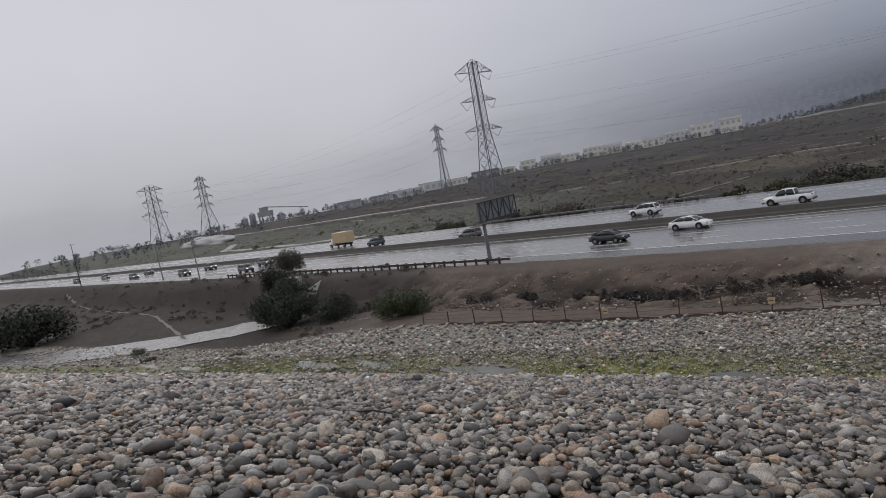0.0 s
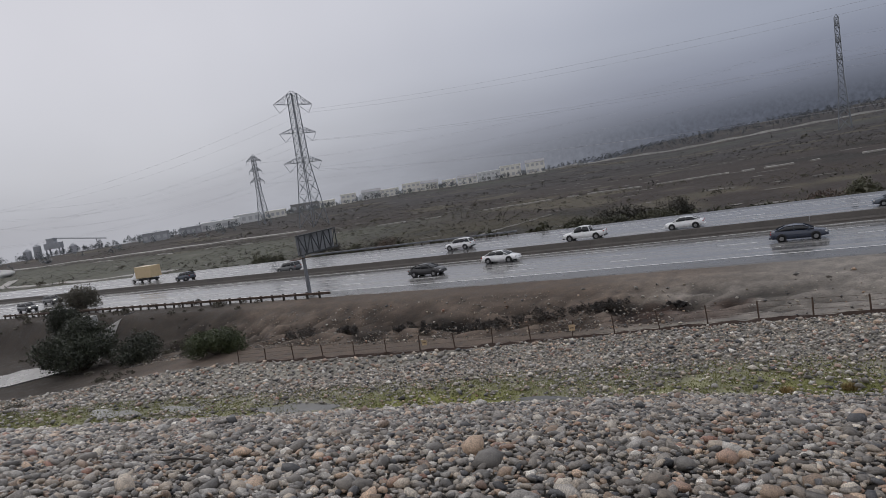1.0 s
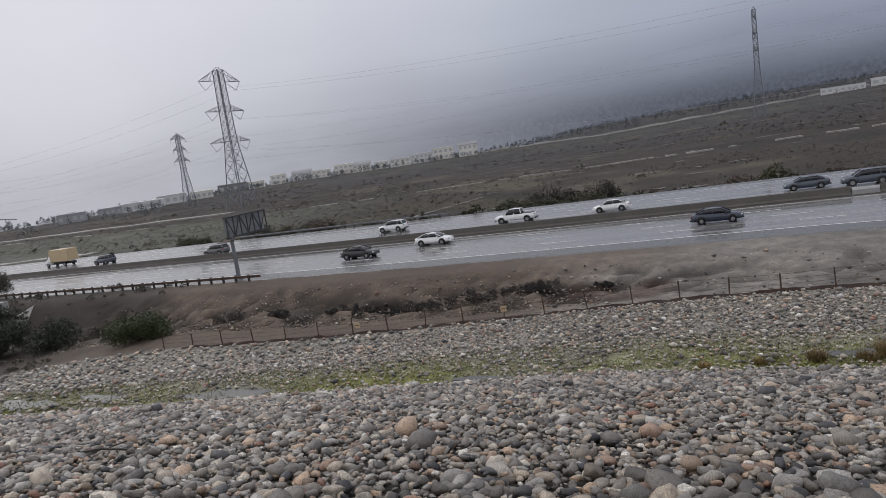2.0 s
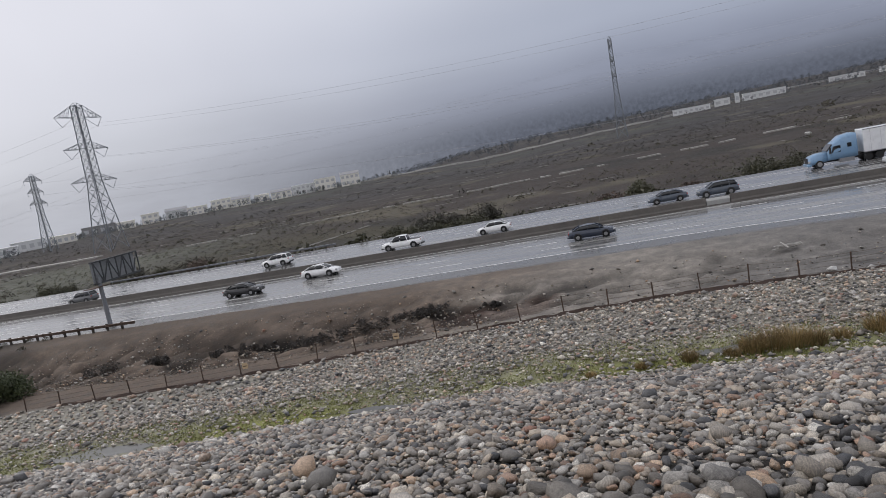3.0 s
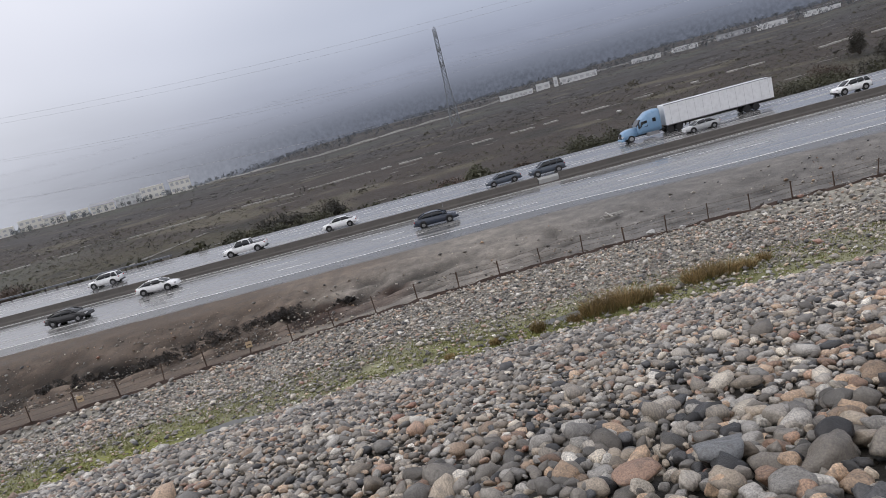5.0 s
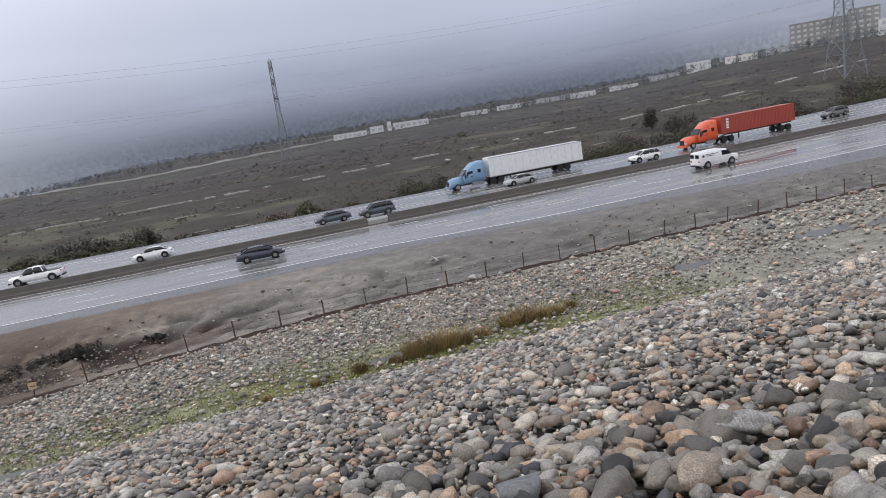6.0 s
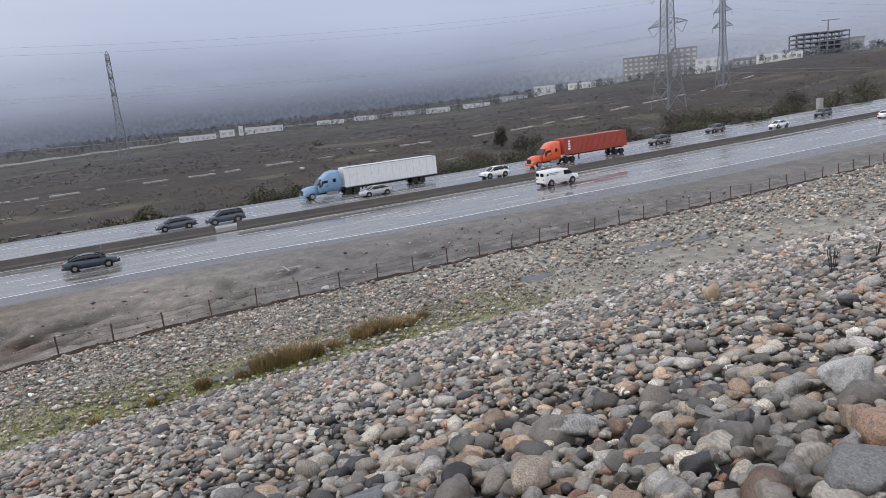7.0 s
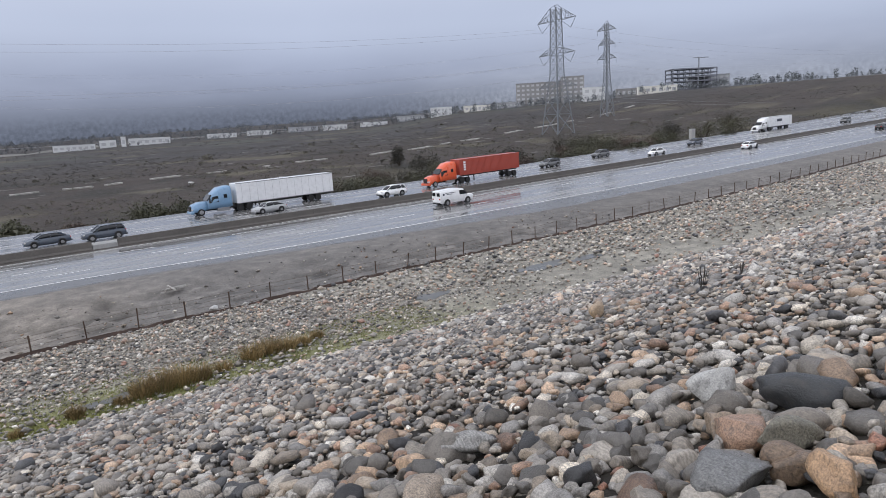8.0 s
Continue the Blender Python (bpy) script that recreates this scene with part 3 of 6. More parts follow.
# ---- roadside steel ----
TRUSS = plain("dark_weathered_truss", (0.07, 0.075, 0.08), 0.6, 0.2)
TANPLATE = plain("faded_tan_plate", (0.50, 0.38, 0.24), 0.6)
rail = thing("guardrail", "galvanised steel guardrail on dark timber posts", "guardrail")
W_BEAM = [(0.0, 0.45), (-0.07, 0.50), (-0.07, 0.55), (0.0, 0.60), (-0.07, 0.65), (-0.07, 0.71), (0.0, 0.76), (0.03, 0.76), (0.03, 0.45)]
part("rail_beam", extrude_profile(W_BEAM, np.arange(-130, -49, 4.0), 59.6, -9.85), RUST, rail)
for x in np.arange(-130, -51.5, 2.0):
    bm = bmesh.new()
    y, z = 59.75 + float(bend(x)), -9.85 + float(grade(x))
    box(bm, x - 0.1, x + 0.1, y, y + 0.2, z - 0.4, z + 0.82)
    part("rail_post", bm, WOOD, rail)

far_rail = thing("guardrail", "galvanised steel guardrail beyond the far shoulder", "guardrail")
part("rail_beam", extrude_profile(W_BEAM, np.arange(-92, -41, 4.0), 104.3, -9.9), STEEL, far_rail)
for x in np.arange(-92, -44, 2.0):
    bm = bmesh.new()
    y, z = 104.35 + float(bend(x)), -9.9 + float(grade(x))
    box(bm, x - 0.1, x + 0.1, y, y + 0.2, z - 1.2, z + 0.82)
    part("rail_post", bm, WOOD, far_rail)

sign = thing("sign_gantry", "cantilever road sign seen from behind, steel frame on one post", "road sign", at=pose(-55, 61.5 + float(bend(-55)), -10.9, 0, 0, 0))
bm = bmesh.new()
bmesh.ops.create_cone(bm, segments=14, radius1=0.26, radius2=0.2, depth=6.2, matrix=pose(0, 0, 3.0))
part("post", bm, STEEL, sign, smooth=True)
bm = bmesh.new()
box(bm, -0.45, 0.45, -0.45, 0.45, -0.05, 0.25)
part("footing", bm, PALE, sign)
bm = bmesh.new()
box(bm, -0.42, -0.36, -0.4, 6.8, 5.2, 7.6)
part("sign_panel", bm, plain("sign_back_aluminium", (0.27, 0.28, 0.29), 0.6), sign)
bm = bmesh.new()
for z in (5.15, 7.6):
    beam(bm, (0.1, -0.5, z), (0.1, 6.9, z), 0.16)
    beam(bm, (-0.3, -0.5, z), (-0.3, 6.9, z), 0.12)
part("chord", bm, TRUSS, sign)
for i in range(7):
    bm = bmesh.new()
    y = -0.5 + i * 1.23
    beam(bm, (-0.3, y, 7.6), (0.1, y, 7.6), 0.1)
    beam(bm, (0.1, y, 5.15), (0.1, y, 7.6), 0.11)
    if i < 6:
        beam(bm, (0.1, y, 5.15 if i % 2 else 7.6), (0.1, y + 1.23, 7.6 if i % 2 else 5.15), 0.1)
    part("truss_web", bm, TRUSS, sign)
bm = bmesh.new()
box(bm, -0.9, 0.3, -1.6, 1.2, 4.75, 4.83)
part("walkway", bm, RUST, sign)

box_sign = thing("roadside_cabinet", "pale grey metal cabinet on the far shoulder", "cabinet", at=pose(178, 110.5 + float(bend(178)), h(178, 110.5 + float(bend(178))), 0, 0, 0))
bm = bmesh.new()
box(bm, -0.9, 0.9, -0.5, 0.5, 0, 3.0)
bmesh.ops.bevel(bm, geom=bm.edges[:], offset=0.05, segments=1, affect="EDGES")
part("body", bm, PALE, box_sign)
bm = bmesh.new()
box(bm, -1.0, 1.0, -0.6, 0.6, -0.4, 0.12)
part("plinth", bm, BARRIER, box_sign)

# ---- wire fence ----
fence = thing("wire_fence", "low wire fence with rusty steel posts, some leaning", "fence")
rng = random.Random(4)


def fence_y(x):
    return 45.6 - 0.1 * (math.sqrt((x - 5) ** 2 + 60) - 7.7) * (1 if x < 5 else 0) + 0.02 * max(0, x - 90)


posts = []
for x in np.arange(-46, 165, 3.05):
    y = fence_y(x)
    z = h(x, y)
    tall = 1.32 + rng.uniform(-0.12, 0.12)
    lean = (rng.gauss(0, 0.07), rng.gauss(0, 0.05))
    top_at = (x + lean[0] * tall, y + lean[1] * tall, z + tall)
    bm = bmesh.new()
    beam(bm, (x, y, z - 0.3), top_at, 0.075)
    beam(bm, (x, y - 0.035, z - 0.3), (top_at[0], top_at[1] - 0.035, top_at[2]), 0.03)
    part("fence_post", bm, RUST, fence)
    posts.append(((x, y, z), top_at))
for u in (0.15, 0.42, 0.68, 0.95):
    bm = bmesh.new()
    for (a0, a1), (b0, b1) in zip(posts, posts[1:]):
        beam(bm, Vector(a0).lerp(Vector(a1), u), Vector(b0).lerp(Vector(b1), u), 0.014)
    part("wire", bm, RUST, fence)
bm = bmesh.new()
rd = random.Random(8)
last = None
for x in np.arange(-44, 160, 0.7):
    y, w = fence_y(x) + rd.uniform(-0.08, 0.08), rd.uniform(0.12, 0.34)
    z = h(x, y)
    ring = [bm.verts.new((x, y - w, z - 0.05)), bm.verts.new((x, y, z + rd.uniform(0.08, 0.24))), bm.verts.new((x, y + w, z - 0.05))]
    if last:
        bm.faces.new((last[0], ring[0], ring[1], last[1]))
        bm.faces.new((last[1], ring[1], ring[2], last[2]))
    last = ring
tagged(new("debris_line", mesh_of("debris_line", bm, plain("rotting_debris", (0.055, 0.036, 0.028), 0.9, vary=0.4, scale=2.0, relief=0.05))), "dark ridge of washed-up debris along the fence", "debris", kind="stuff")

for i, (x, y, up) in enumerate(((-27.2, 43.3, 0.75), (-15.4, 44.6, 0.8))):
    plate = thing("fence_notice", "small faded tan notice plate wired to the fence", "notice", "fence notices", at=pose(x, fence_y(x) - 0.06, h(x, fence_y(x)) + up, 0, 0, 8))
    bm = bmesh.new()
    box(bm, -0.22, 0.22, -0.012, 0.012, -0.22, 0.22)
    part("plate", bm, TANPLATE, plate)
    bm = bmesh.new()
    box(bm, -0.14, 0.14, -0.018, -0.013, -0.05, 0.02)
    part("print_bar", bm, RUST, plate)


# ---- vehicles ----
GLASS = plain("dark_tinted_glass", (0.015, 0.017, 0.02), 0.06, vary=0.1)
TYRE = plain("wet_black_rubber", (0.012, 0.012, 0.013), 0.5)
RIM = plain("alloy_rim", (0.35, 0.35, 0.36), 0.35, 0.7)
TRIM = plain("black_plastic_trim", (0.02, 0.02, 0.022), 0.5)
LAMP_ON = glow("headlamp_on", (1.0, 0.95, 0.85), 1.05)
LAMP_OFF = plain("clear_lamp_lens", (0.5, 0.5, 0.5), 0.12)
TAIL = plain("red_lamp_lens", (0.30, 0.012, 0.01), 0.2)
WHITE_PAINT = paint("white_car_paint", (0.86, 0.86, 0.86))
BLACK_PAINT = paint("black_car_paint", (0.012, 0.012, 0.014))
BLUE_PAINT = paint("dark_blue_car_paint", (0.02, 0.03, 0.055))
SLATE_PAINT = paint("slate_blue_car_paint", (0.05, 0.065, 0.09))
SILVER_PAINT = paint("silver_car_paint", (0.42, 0.43, 0.44), 0.3)
GREY_PAINT = paint("grey_car_paint", (0.12, 0.125, 0.13), 0.3)
SKY_PAINT = paint("light_blue_cab_paint", (0.19, 0.33, 0.50))
ORANGE_PAINT = paint("orange_cab_paint", (0.72, 0.10, 0.025))
RUSTY_ORANGE = paint("orange_red_container_paint", (0.40, 0.065, 0.04), 0.45)
TRAILER_WHITE = paint("white_trailer_skin", (0.84, 0.85, 0.86), 0.35)
SEAM = paint("trailer_seam", (0.62, 0.63, 0.64), 0.4)
TAN = paint("tan_box_paint", (0.58, 0.45, 0.27), 0.5)


def loft(bm, stations):
    """stations: (x, z0, z1, half width low, half width high); a closed rounded shell."""
    rings = []
    for x, z0, z1, w0, w1 in stations:
        m = (z0 + z1) / 2
        prof = [(-w0 * 0.9, z0), (w0 * 0.9, z0), (w0, z0 + 0.25 * (z1 - z0)), (max(w0, w1), m), (w1, z1 - 0.12 * (z1 - z0)), (w1 * 0.86, z1), (-w1 * 0.86, z1), (-w1, z1 - 0.12 * (z1 - z0)), (-max(w0, w1), m), (-w0, z0 + 0.25 * (z1 - z0))]
        rings.append([bm.verts.new((x, y, z)) for y, z in prof])
    k = len(rings[0])
    for p, q in zip(rings, rings[1:]):
        for i in range(k):
            bm.faces.new((p[i], p[(i + 1) % k], q[(i + 1) % k], q[i]))
    bm.faces.new(rings[0])
    bm.faces.new(rings[-1][::-1])
    bmesh.ops.recalc_face_normals(bm, faces=bm.faces)


def disc(bm, x, y, z, r, t, seg=16):
    bmesh.ops.create_cone(bm, segments=seg, radius1=r, radius2=r, depth=t, cap_ends=True, matrix=pose(x, y, z, 90))


def wheel(parent, x, y, r, width=0.24):
    bm = bmesh.new()
    disc(bm, x, y, r, r, width, 20)
    bmesh.ops.bevel(bm, geom=[e for e in bm.edges if len(e.link_faces) == 2 and abs(e.calc_face_angle()) > 1], offset=0.03, segments=1, affect="EDGES")
    w = part("wheel", bm, TYRE, parent, smooth=False)
    bm = bmesh.new()
    s = 1 if y > 0 else -1
    disc(bm, x, y + s * width * 0.44, r, r * 0.62, 0.05, 12)
    part("rim", bm, RIM, w)


def lamps(parent, front, rear, z, w, on):
    for s in (-1, 1):
        bm = bmesh.new()
        box(bm, front - 0.16, front + 0.03, s * w - 0.19, s * w + 0.19, z - 0.08, z + 0.08)
        bmesh.ops.bevel(bm, geom=bm.edges[:], offset=0.04, segments=1, affect="EDGES")
        part("headlight", bm, LAMP_ON if on else LAMP_OFF, parent)
        bm = bmesh.new()
        box(bm, rear - 0.03, rear + 0.14, s * w - 0.17, s * w + 0.17, z + 0.06, z + 0.22)
        bmesh.ops.bevel(bm, geom=bm.edges[:], offset=0.03, segments=1, affect="EDGES")
        part("tail_light", bm, TAIL, parent)


def car(name, kind, material, label, on=False):
    """A car that heads along +x, wheels on z = 0."""
    c = thing(name, label, "car" if kind != "van" else "van", "vehicles on the freeway")
    if kind == "sedan":
        low = [(-2.42, .45, .80, .70, .66), (-2.30, .30, 1.00, .84, .78), (-1.6, .24, 1.06, .91, .83), (-0.3, .22, 1.02, .92, .84), (0.9, .22, .99, .92, .84), (1.5, .24, .93, .91, .80), (2.2, .30, .80, .84, .72), (2.42, .42, .66, .66, .58)]
        cab = [(-1.95, .98, 1.04, .76, .70), (-1.15, 1.0, 1.40, .80, .58), (-0.2, 1.0, 1.47, .82, .60), (0.45, .98, 1.42, .81, .58), (1.30, .94, .98, .76, .68)]
        roof, wb, wr = [(-1.1, 1.395, 1.43, .55, .50), (-0.3, 1.44, 1.495, .59, .53), (0.42, 1.40, 1.445, .56, .50)], (-1.45, 1.42), .33
        ends, lz, lw = (2.36, -2.40), .66, .62
        pillars = [(-0.35, .84, .62, 1.0, 1.46)]
    elif kind == "suv":
        low = [(-2.38, .48, .95, .80, .76), (-2.28, .32, 1.12, .90, .84), (-1.4, .27, 1.15, .95, .88), (0.8, .27, 1.10, .95, .88), (1.4, .30, 1.06, .94, .84), (2.15, .36, .98, .88, .78), (2.38, .45, .80, .74, .66)]
        cab = [(-2.24, 1.08, 1.20, .82, .76), (-1.95, 1.1, 1.66, .82, .66), (-0.4, 1.1, 1.72, .86, .70), (0.4, 1.08, 1.66, .85, .67), (1.25, 1.02, 1.08, .80, .72)]
        roof, wb, wr = [(-2.0, 1.65, 1.69, .64, .58), (-0.5, 1.70, 1.75, .68, .62), (0.4, 1.645, 1.69, .65, .58)], (-1.42, 1.44), .37
        ends, lz, lw = (2.32, -2.36), .82, .66
        pillars = [(-0.45, .88, .70, 1.08, 1.70), (-1.35, .88, .69, 1.08, 1.69)]
    elif kind == "pickup":
        low = [(-2.92, .55, 1.02, .84, .82), (-2.8, .42, 1.14, .95, .92), (-0.9, .38, 1.15, .98, .94), (0.9, .38, 1.14, .98, .92), (1.6, .40, 1.14, .98, .90), (2.6, .44, 1.06, .92, .84), (2.92, .52, .92, .80, .74)]
        cab = [(-1.02, 1.10, 1.22, .86, .80), (-0.85, 1.1, 1.82, .86, .70), (0.1, 1.1, 1.88, .88, .72), (0.75, 1.1, 1.83, .87, .70), (1.5, 1.08, 1.16, .82, .76)]
        roof, wb, wr = [(-0.86, 1.81, 1.85, .68, .62), (0.1, 1.86, 1.91, .70, .64), (0.75, 1.82, 1.86, .68, .62)], (-1.85, 1.85), .40
        ends, lz, lw = (2.86, -2.90), .86, .70
        pillars = [(0.0, .90, .72, 1.1, 1.86)]
    else:
        low = [(-2.84, .55, 1.94, .93, .84), (-2.74, .38, 2.05, .99, .88), (-0.5, .34, 2.12, 1.0, .88), (0.75, .34, 2.10, 1.0, .88), (1.22, .34, 2.0, 1.0, .86), (1.72, .36, 1.46, .99, .86), (1.92, .38, 1.28, .98, .88), (2.60, .40, 1.20, .97, .90), (2.80, .44, 1.10, .94, .87)]
        cab = [(-2.80, 1.1, 1.98, .97, .90), (-2.4, 1.1, 2.06, .99, .90), (0.6, 1.1, 2.08, .99, .90), (1.2, 1.1, 2.02, .97, .87), (1.85, 1.06, 1.24, .93, .86)]
        roof, wb, wr = [(-2.78, 1.97, 2.05, .84, .78), (-0.5, 2.05, 2.15, .86, .80), (1.05, 1.98, 2.06, .82, .76)], (-1.75, 1.75), .39
        ends, lz, lw = (2.78, -2.84), .82, .74
        pillars = []
    bm = bmesh.new()
    loft(bm, low)
    body = part("body", bm, material, c, smooth=kind != "van")
    bm = bmesh.new()
    loft(bm, cab)
    if kind == "van":
        bm.free()
        for s in (-1, 1):
            bm = bmesh.new()
            v = [bm.verts.new(p) for p in ((0.40, s * 1.02, 1.30), (1.66, s * 1.01, 1.28), (1.20, s * 0.97, 1.84), (0.40, s * 0.985, 1.88))]
            v2 = [bm.verts.new((q.co.x, q.co.y - s * 0.12, q.co.z)) for q in v]
            bm.faces.new(v), bm.faces.new(v2[::-1])
            for i in range(4):
                bm.faces.new((v[i], v2[i], v2[(i + 1) % 4], v[(i + 1) % 4]))
            bmesh.ops.recalc_face_normals(bm, faces=bm.faces)
            part("side_window", bm, GLASS, c)
            bm = bmesh.new()
            box(bm, -2.86, -2.80, s * 0.48 - 0.33, s * 0.48 + 0.33, 1.36, 1.80)
            part("rear_window", bm, GLASS, c)
            for a, b, z in ((-2.0, -0.2, 1.70), (-1.8, -0.9, 1.52)):
                bm = bmesh.new()
                box(bm, a, b, s * 0.985 - 0.03, s * 0.985 + 0.03, z - 0.028, z + 0.028)
                part("side_stripe", bm, BLUE_PAINT, c, "unreadable dark lettering as a bar")
            bm = bmesh.new()
            disc(bm, -2.3, s * 0.985, 1.55, 0.15, 0.06, 14)
            part("side_emblem", bm, BLUE_PAINT, c)
        bm = bmesh.new()
        v = [bm.verts.new(p) for p in ((1.92, -0.82, 1.33), (1.92, 0.82, 1.33), (1.31, 0.76, 1.97), (1.31, -0.76, 1.97))]
        bm.faces.new(v)
        r = bmesh.ops.extrude_face_region(bm, geom=bm.faces[:])
        bmesh.ops.translate(bm, verts=[q for q in r["geom"] if isinstance(q, bmesh.types.BMVert)], vec=(-0.10, 0, -0.08))
        part("windscreen", bm, GLASS, c)
    else:
        part("greenhouse", bm, GLASS, c, "dark tinted glass", smooth=True)
        for x, w0, w1, z0, z1 in pillars:
            for s in (-1, 1):
                bm = bmesh.new()
                beam(bm, (x, s * (w0 - 0.01), z0), (x, s * (w1 - 0.03), z1 - 0.05), 0.10)
                part("pillar", bm, material, c)
        for s in (-1, 1):
            for (p, q), w in (((cab[-1], cab[-2]), 0.08), ((cab[0], cab[1]), 0.10)):
                bm = bmesh.new()
                beam(bm, (p[0], s * p[4], p[2]), (q[0], s * q[4], q[2]), w)
                part("pillar", bm, material, c)
    if kind != "van":
        bm = bmesh.new()
        loft(bm, roof)
        part("roof", bm, material, c, smooth=True)
    if kind == "pickup":
        bm = bmesh.new()
        box(bm, -2.75, -1.05, -0.74, 0.74, 1.13, 1.165)
        part("load_bed", bm, TRIM, c)
    for x in wb:
        for s in (-1, 1):
            bm = bmesh.new()
            disc(bm, x, s * (0.835 if kind == "van" else 0.80), wr + 0.04, wr + 0.09, 0.36, 18)
            part("wheel_arch", bm, TRIM, body)
            wheel(c, x, s * (0.92 if kind == "van" else 0.86), wr)
    lamps(c, ends[0], ends[1], lz, lw, on)
    for x, d in ((ends[0], 0.03), (ends[1], -0.03)):
        bm = bmesh.new()
        box(bm, x - 0.12 + d, x + 0.08 + d, -0.72, 0.72, 0.32, 0.50)
        bmesh.ops.bevel(bm, geom=bm.edges[:], offset=0.04, segments=1, affect="EDGES")
        part("bumper", bm, TRIM if kind != "sedan" else material, c)
    for s in (-1, 1):
        bm = bmesh.new()
        k = cab[-2][0] + 0.35
        box(bm, k, k + 0.18, s * 1.0 - 0.09, s * 1.0 + 0.09, cab[-1][1] + 0.06, cab[-1][1] + 0.2)
        part("wing_mirror", bm, material, c)
    return c


def tractor(c, material):
    """A conventional tractor unit, its bumper at x = 0, reaching back to about x = -7."""
    bm = bmesh.new()
    loft(bm, [(-2.3, .75, 1.95, 1.0, .95), (-1.2, .6, 1.90, 1.05, .90), (-0.3, .5, 1.65, 1.10, .86), (0.0, .45, 1.1, 1.05, .85)])
    part("bonnet", bm, material, c, smooth=True)
    bm = bmesh.new()
    loft(bm, [(-5.9, .9, 3.85, 1.22, 1.15), (-5.6, .8, 3.95, 1.25, 1.15), (-4.2, .8, 3.75, 1.25, 1.12), (-3.1, .8, 2.95, 1.22, 1.0), (-2.3, .8, 2.0, 1.15, 1.0)])
    cab = part("cab", bm, material, c, smooth=True)
    for s in (-1, 1):
        bm = bmesh.new()
        v = [bm.verts.new(p) for p in ((-3.9, s * 1.26, 1.75), (-2.75, s * 1.20, 1.72), (-3.05, s * 1.10, 2.55), (-3.9, s * 1.20, 2.62))]
        f = bm.faces.new(v)
        r = bmesh.ops.extrude_face_region(bm, geom=[f])
        bmesh.ops.translate(bm, verts=[q for q in r["geom"] if isinstance(q, bmesh.types.BMVert)], vec=(0, -s * 0.06, 0))
        part("side_window", bm, GLASS, cab)
        bm = bmesh.new()
        box(bm, -5.2, -4.7, s * 1.23 - 0.03, s * 1.23 + 0.03, 2.2, 2.75)
        part("sleeper_window", bm, GLASS, cab)
        bm = bmesh.new()
        box(bm, -2.65, -2.45, s * 1.42 - 0.1, s * 1.42 + 0.1, 1.7, 2.5)
        part("wing_mirror", bm, TRIM, cab)
        bm = bmesh.new()
        box(bm, -5.4, -3.6, s * 1.05 - 0.2, s * 1.05 + 0.2, 0.35, 0.85)
        part("fuel_tank", bm, RIM, c)
        bm = bmesh.new()
        box(bm, -0.35, 0.06, s * 0.82 - 0.2, s * 0.82 + 0.2, 0.85, 1.1)
        part("headlight", bm, LAMP_OFF, c)
    bm = bmesh.new()
    v = [bm.verts.new(p) for p in ((-2.32, -0.95, 1.98), (-2.32, 0.95, 1.98), (-3.02, 0.92, 2.80), (-3.02, -0.92, 2.80))]
    f = bm.faces.new(v)
    r = bmesh.ops.extrude_face_region(bm, geom=[f])
    bmesh.ops.translate(bm, verts=[q for q in r["geom"] if isinstance(q, bmesh.types.BMVert)], vec=(0.10, 0, 0.09))
    part("windscreen", bm, GLASS, cab)
    bm = bmesh.new()
    box(bm, -0.02, 0.1, -0.5, 0.5, 0.75, 1.5)
    part("grille", bm, TRIM, c)
    bm = bmesh.new()
    box(bm, -9.3, -2.0, -0.45, 0.45, 0.55, 0.85)
    part("chassis", bm, TRIM, c)
    bm = bmesh.new()
    box(bm, -0.25, 0.2, -1.15, 1.15, 0.35, 0.7)
    bmesh.ops.bevel(bm, geom=bm.edges[:], offset=0.06, segments=1, affect="EDGES")
    part("bumper", bm, material, c)
    for x in (-1.25, -7.1, -8.4):
        for s in (-1, 1):
            wheel(c, x, s * 1.0, 0.5, 0.3 if x > -2 else 0.5)


def lorry(name, cab_paint, skin, label, start, length, floor, tall, ribs, rear_axles):
    c = thing(name, label, "lorry", "vehicles on the freeway")
    tractor(c, cab_paint)
    bm = bmesh.new()
    box(bm, start - length, start, -1.28, 1.28, floor, tall)
    bmesh.ops.bevel(bm, geom=bm.edges[:], offset=0.05, segments=1, affect="EDGES")
    body = part("trailer_body", bm, skin, c)
    if ribs:
        n = int(length / 0.28)
        for s in (-1, 1):
            bm = bmesh.new()
            for i in range(n):
                x = start - 0.2 - i * 0.28
                box(bm, x - 0.09, x, s * 1.295 - 0.018, s * 1.295 + 0.018, floor + 0.18, tall - 0.15)
            part("corrugation", bm, skin, body)
    else:
        for s in (-1, 1):
            for x in np.arange(start - length + 0.6, start, 1.22):
                bm = bmesh.new()
                box(bm, x - 0.02, x + 0.02, s * 1.286 - 0.01, s * 1.286 + 0.01, floor + 0.1, tall - 0.1)
                part("panel_seam", bm, SEAM, body)
    for z in (floor, tall):
        for s in (-1, 1):
            bm = bmesh.new()
            box(bm, start - length, start, s * 1.28 - 0.03, s * 1.28 + 0.03, z - 0.07, z + 0.03)
            part("edge_rail", bm, skin if ribs else RIM, body)
    bm = bmesh.new()
    box(bm, start - length + 0.1, start - 1.5, -0.5, 0.5, floor - 0.35, floor - 0.02)
    part("trailer_frame", bm, TRIM, c)
    for s in (-1, 1):
        bm = bmesh.new()
        box(bm, start - 3.6, start - 3.45, s * 0.8 - 0.08, s * 0.8 + 0.08, 0.25, floor)
        part("landing_leg", bm, TRIM, c)
        for x in rear_axles:
            wheel(c, x, s * 1.0, 0.5, 0.55)
    return c


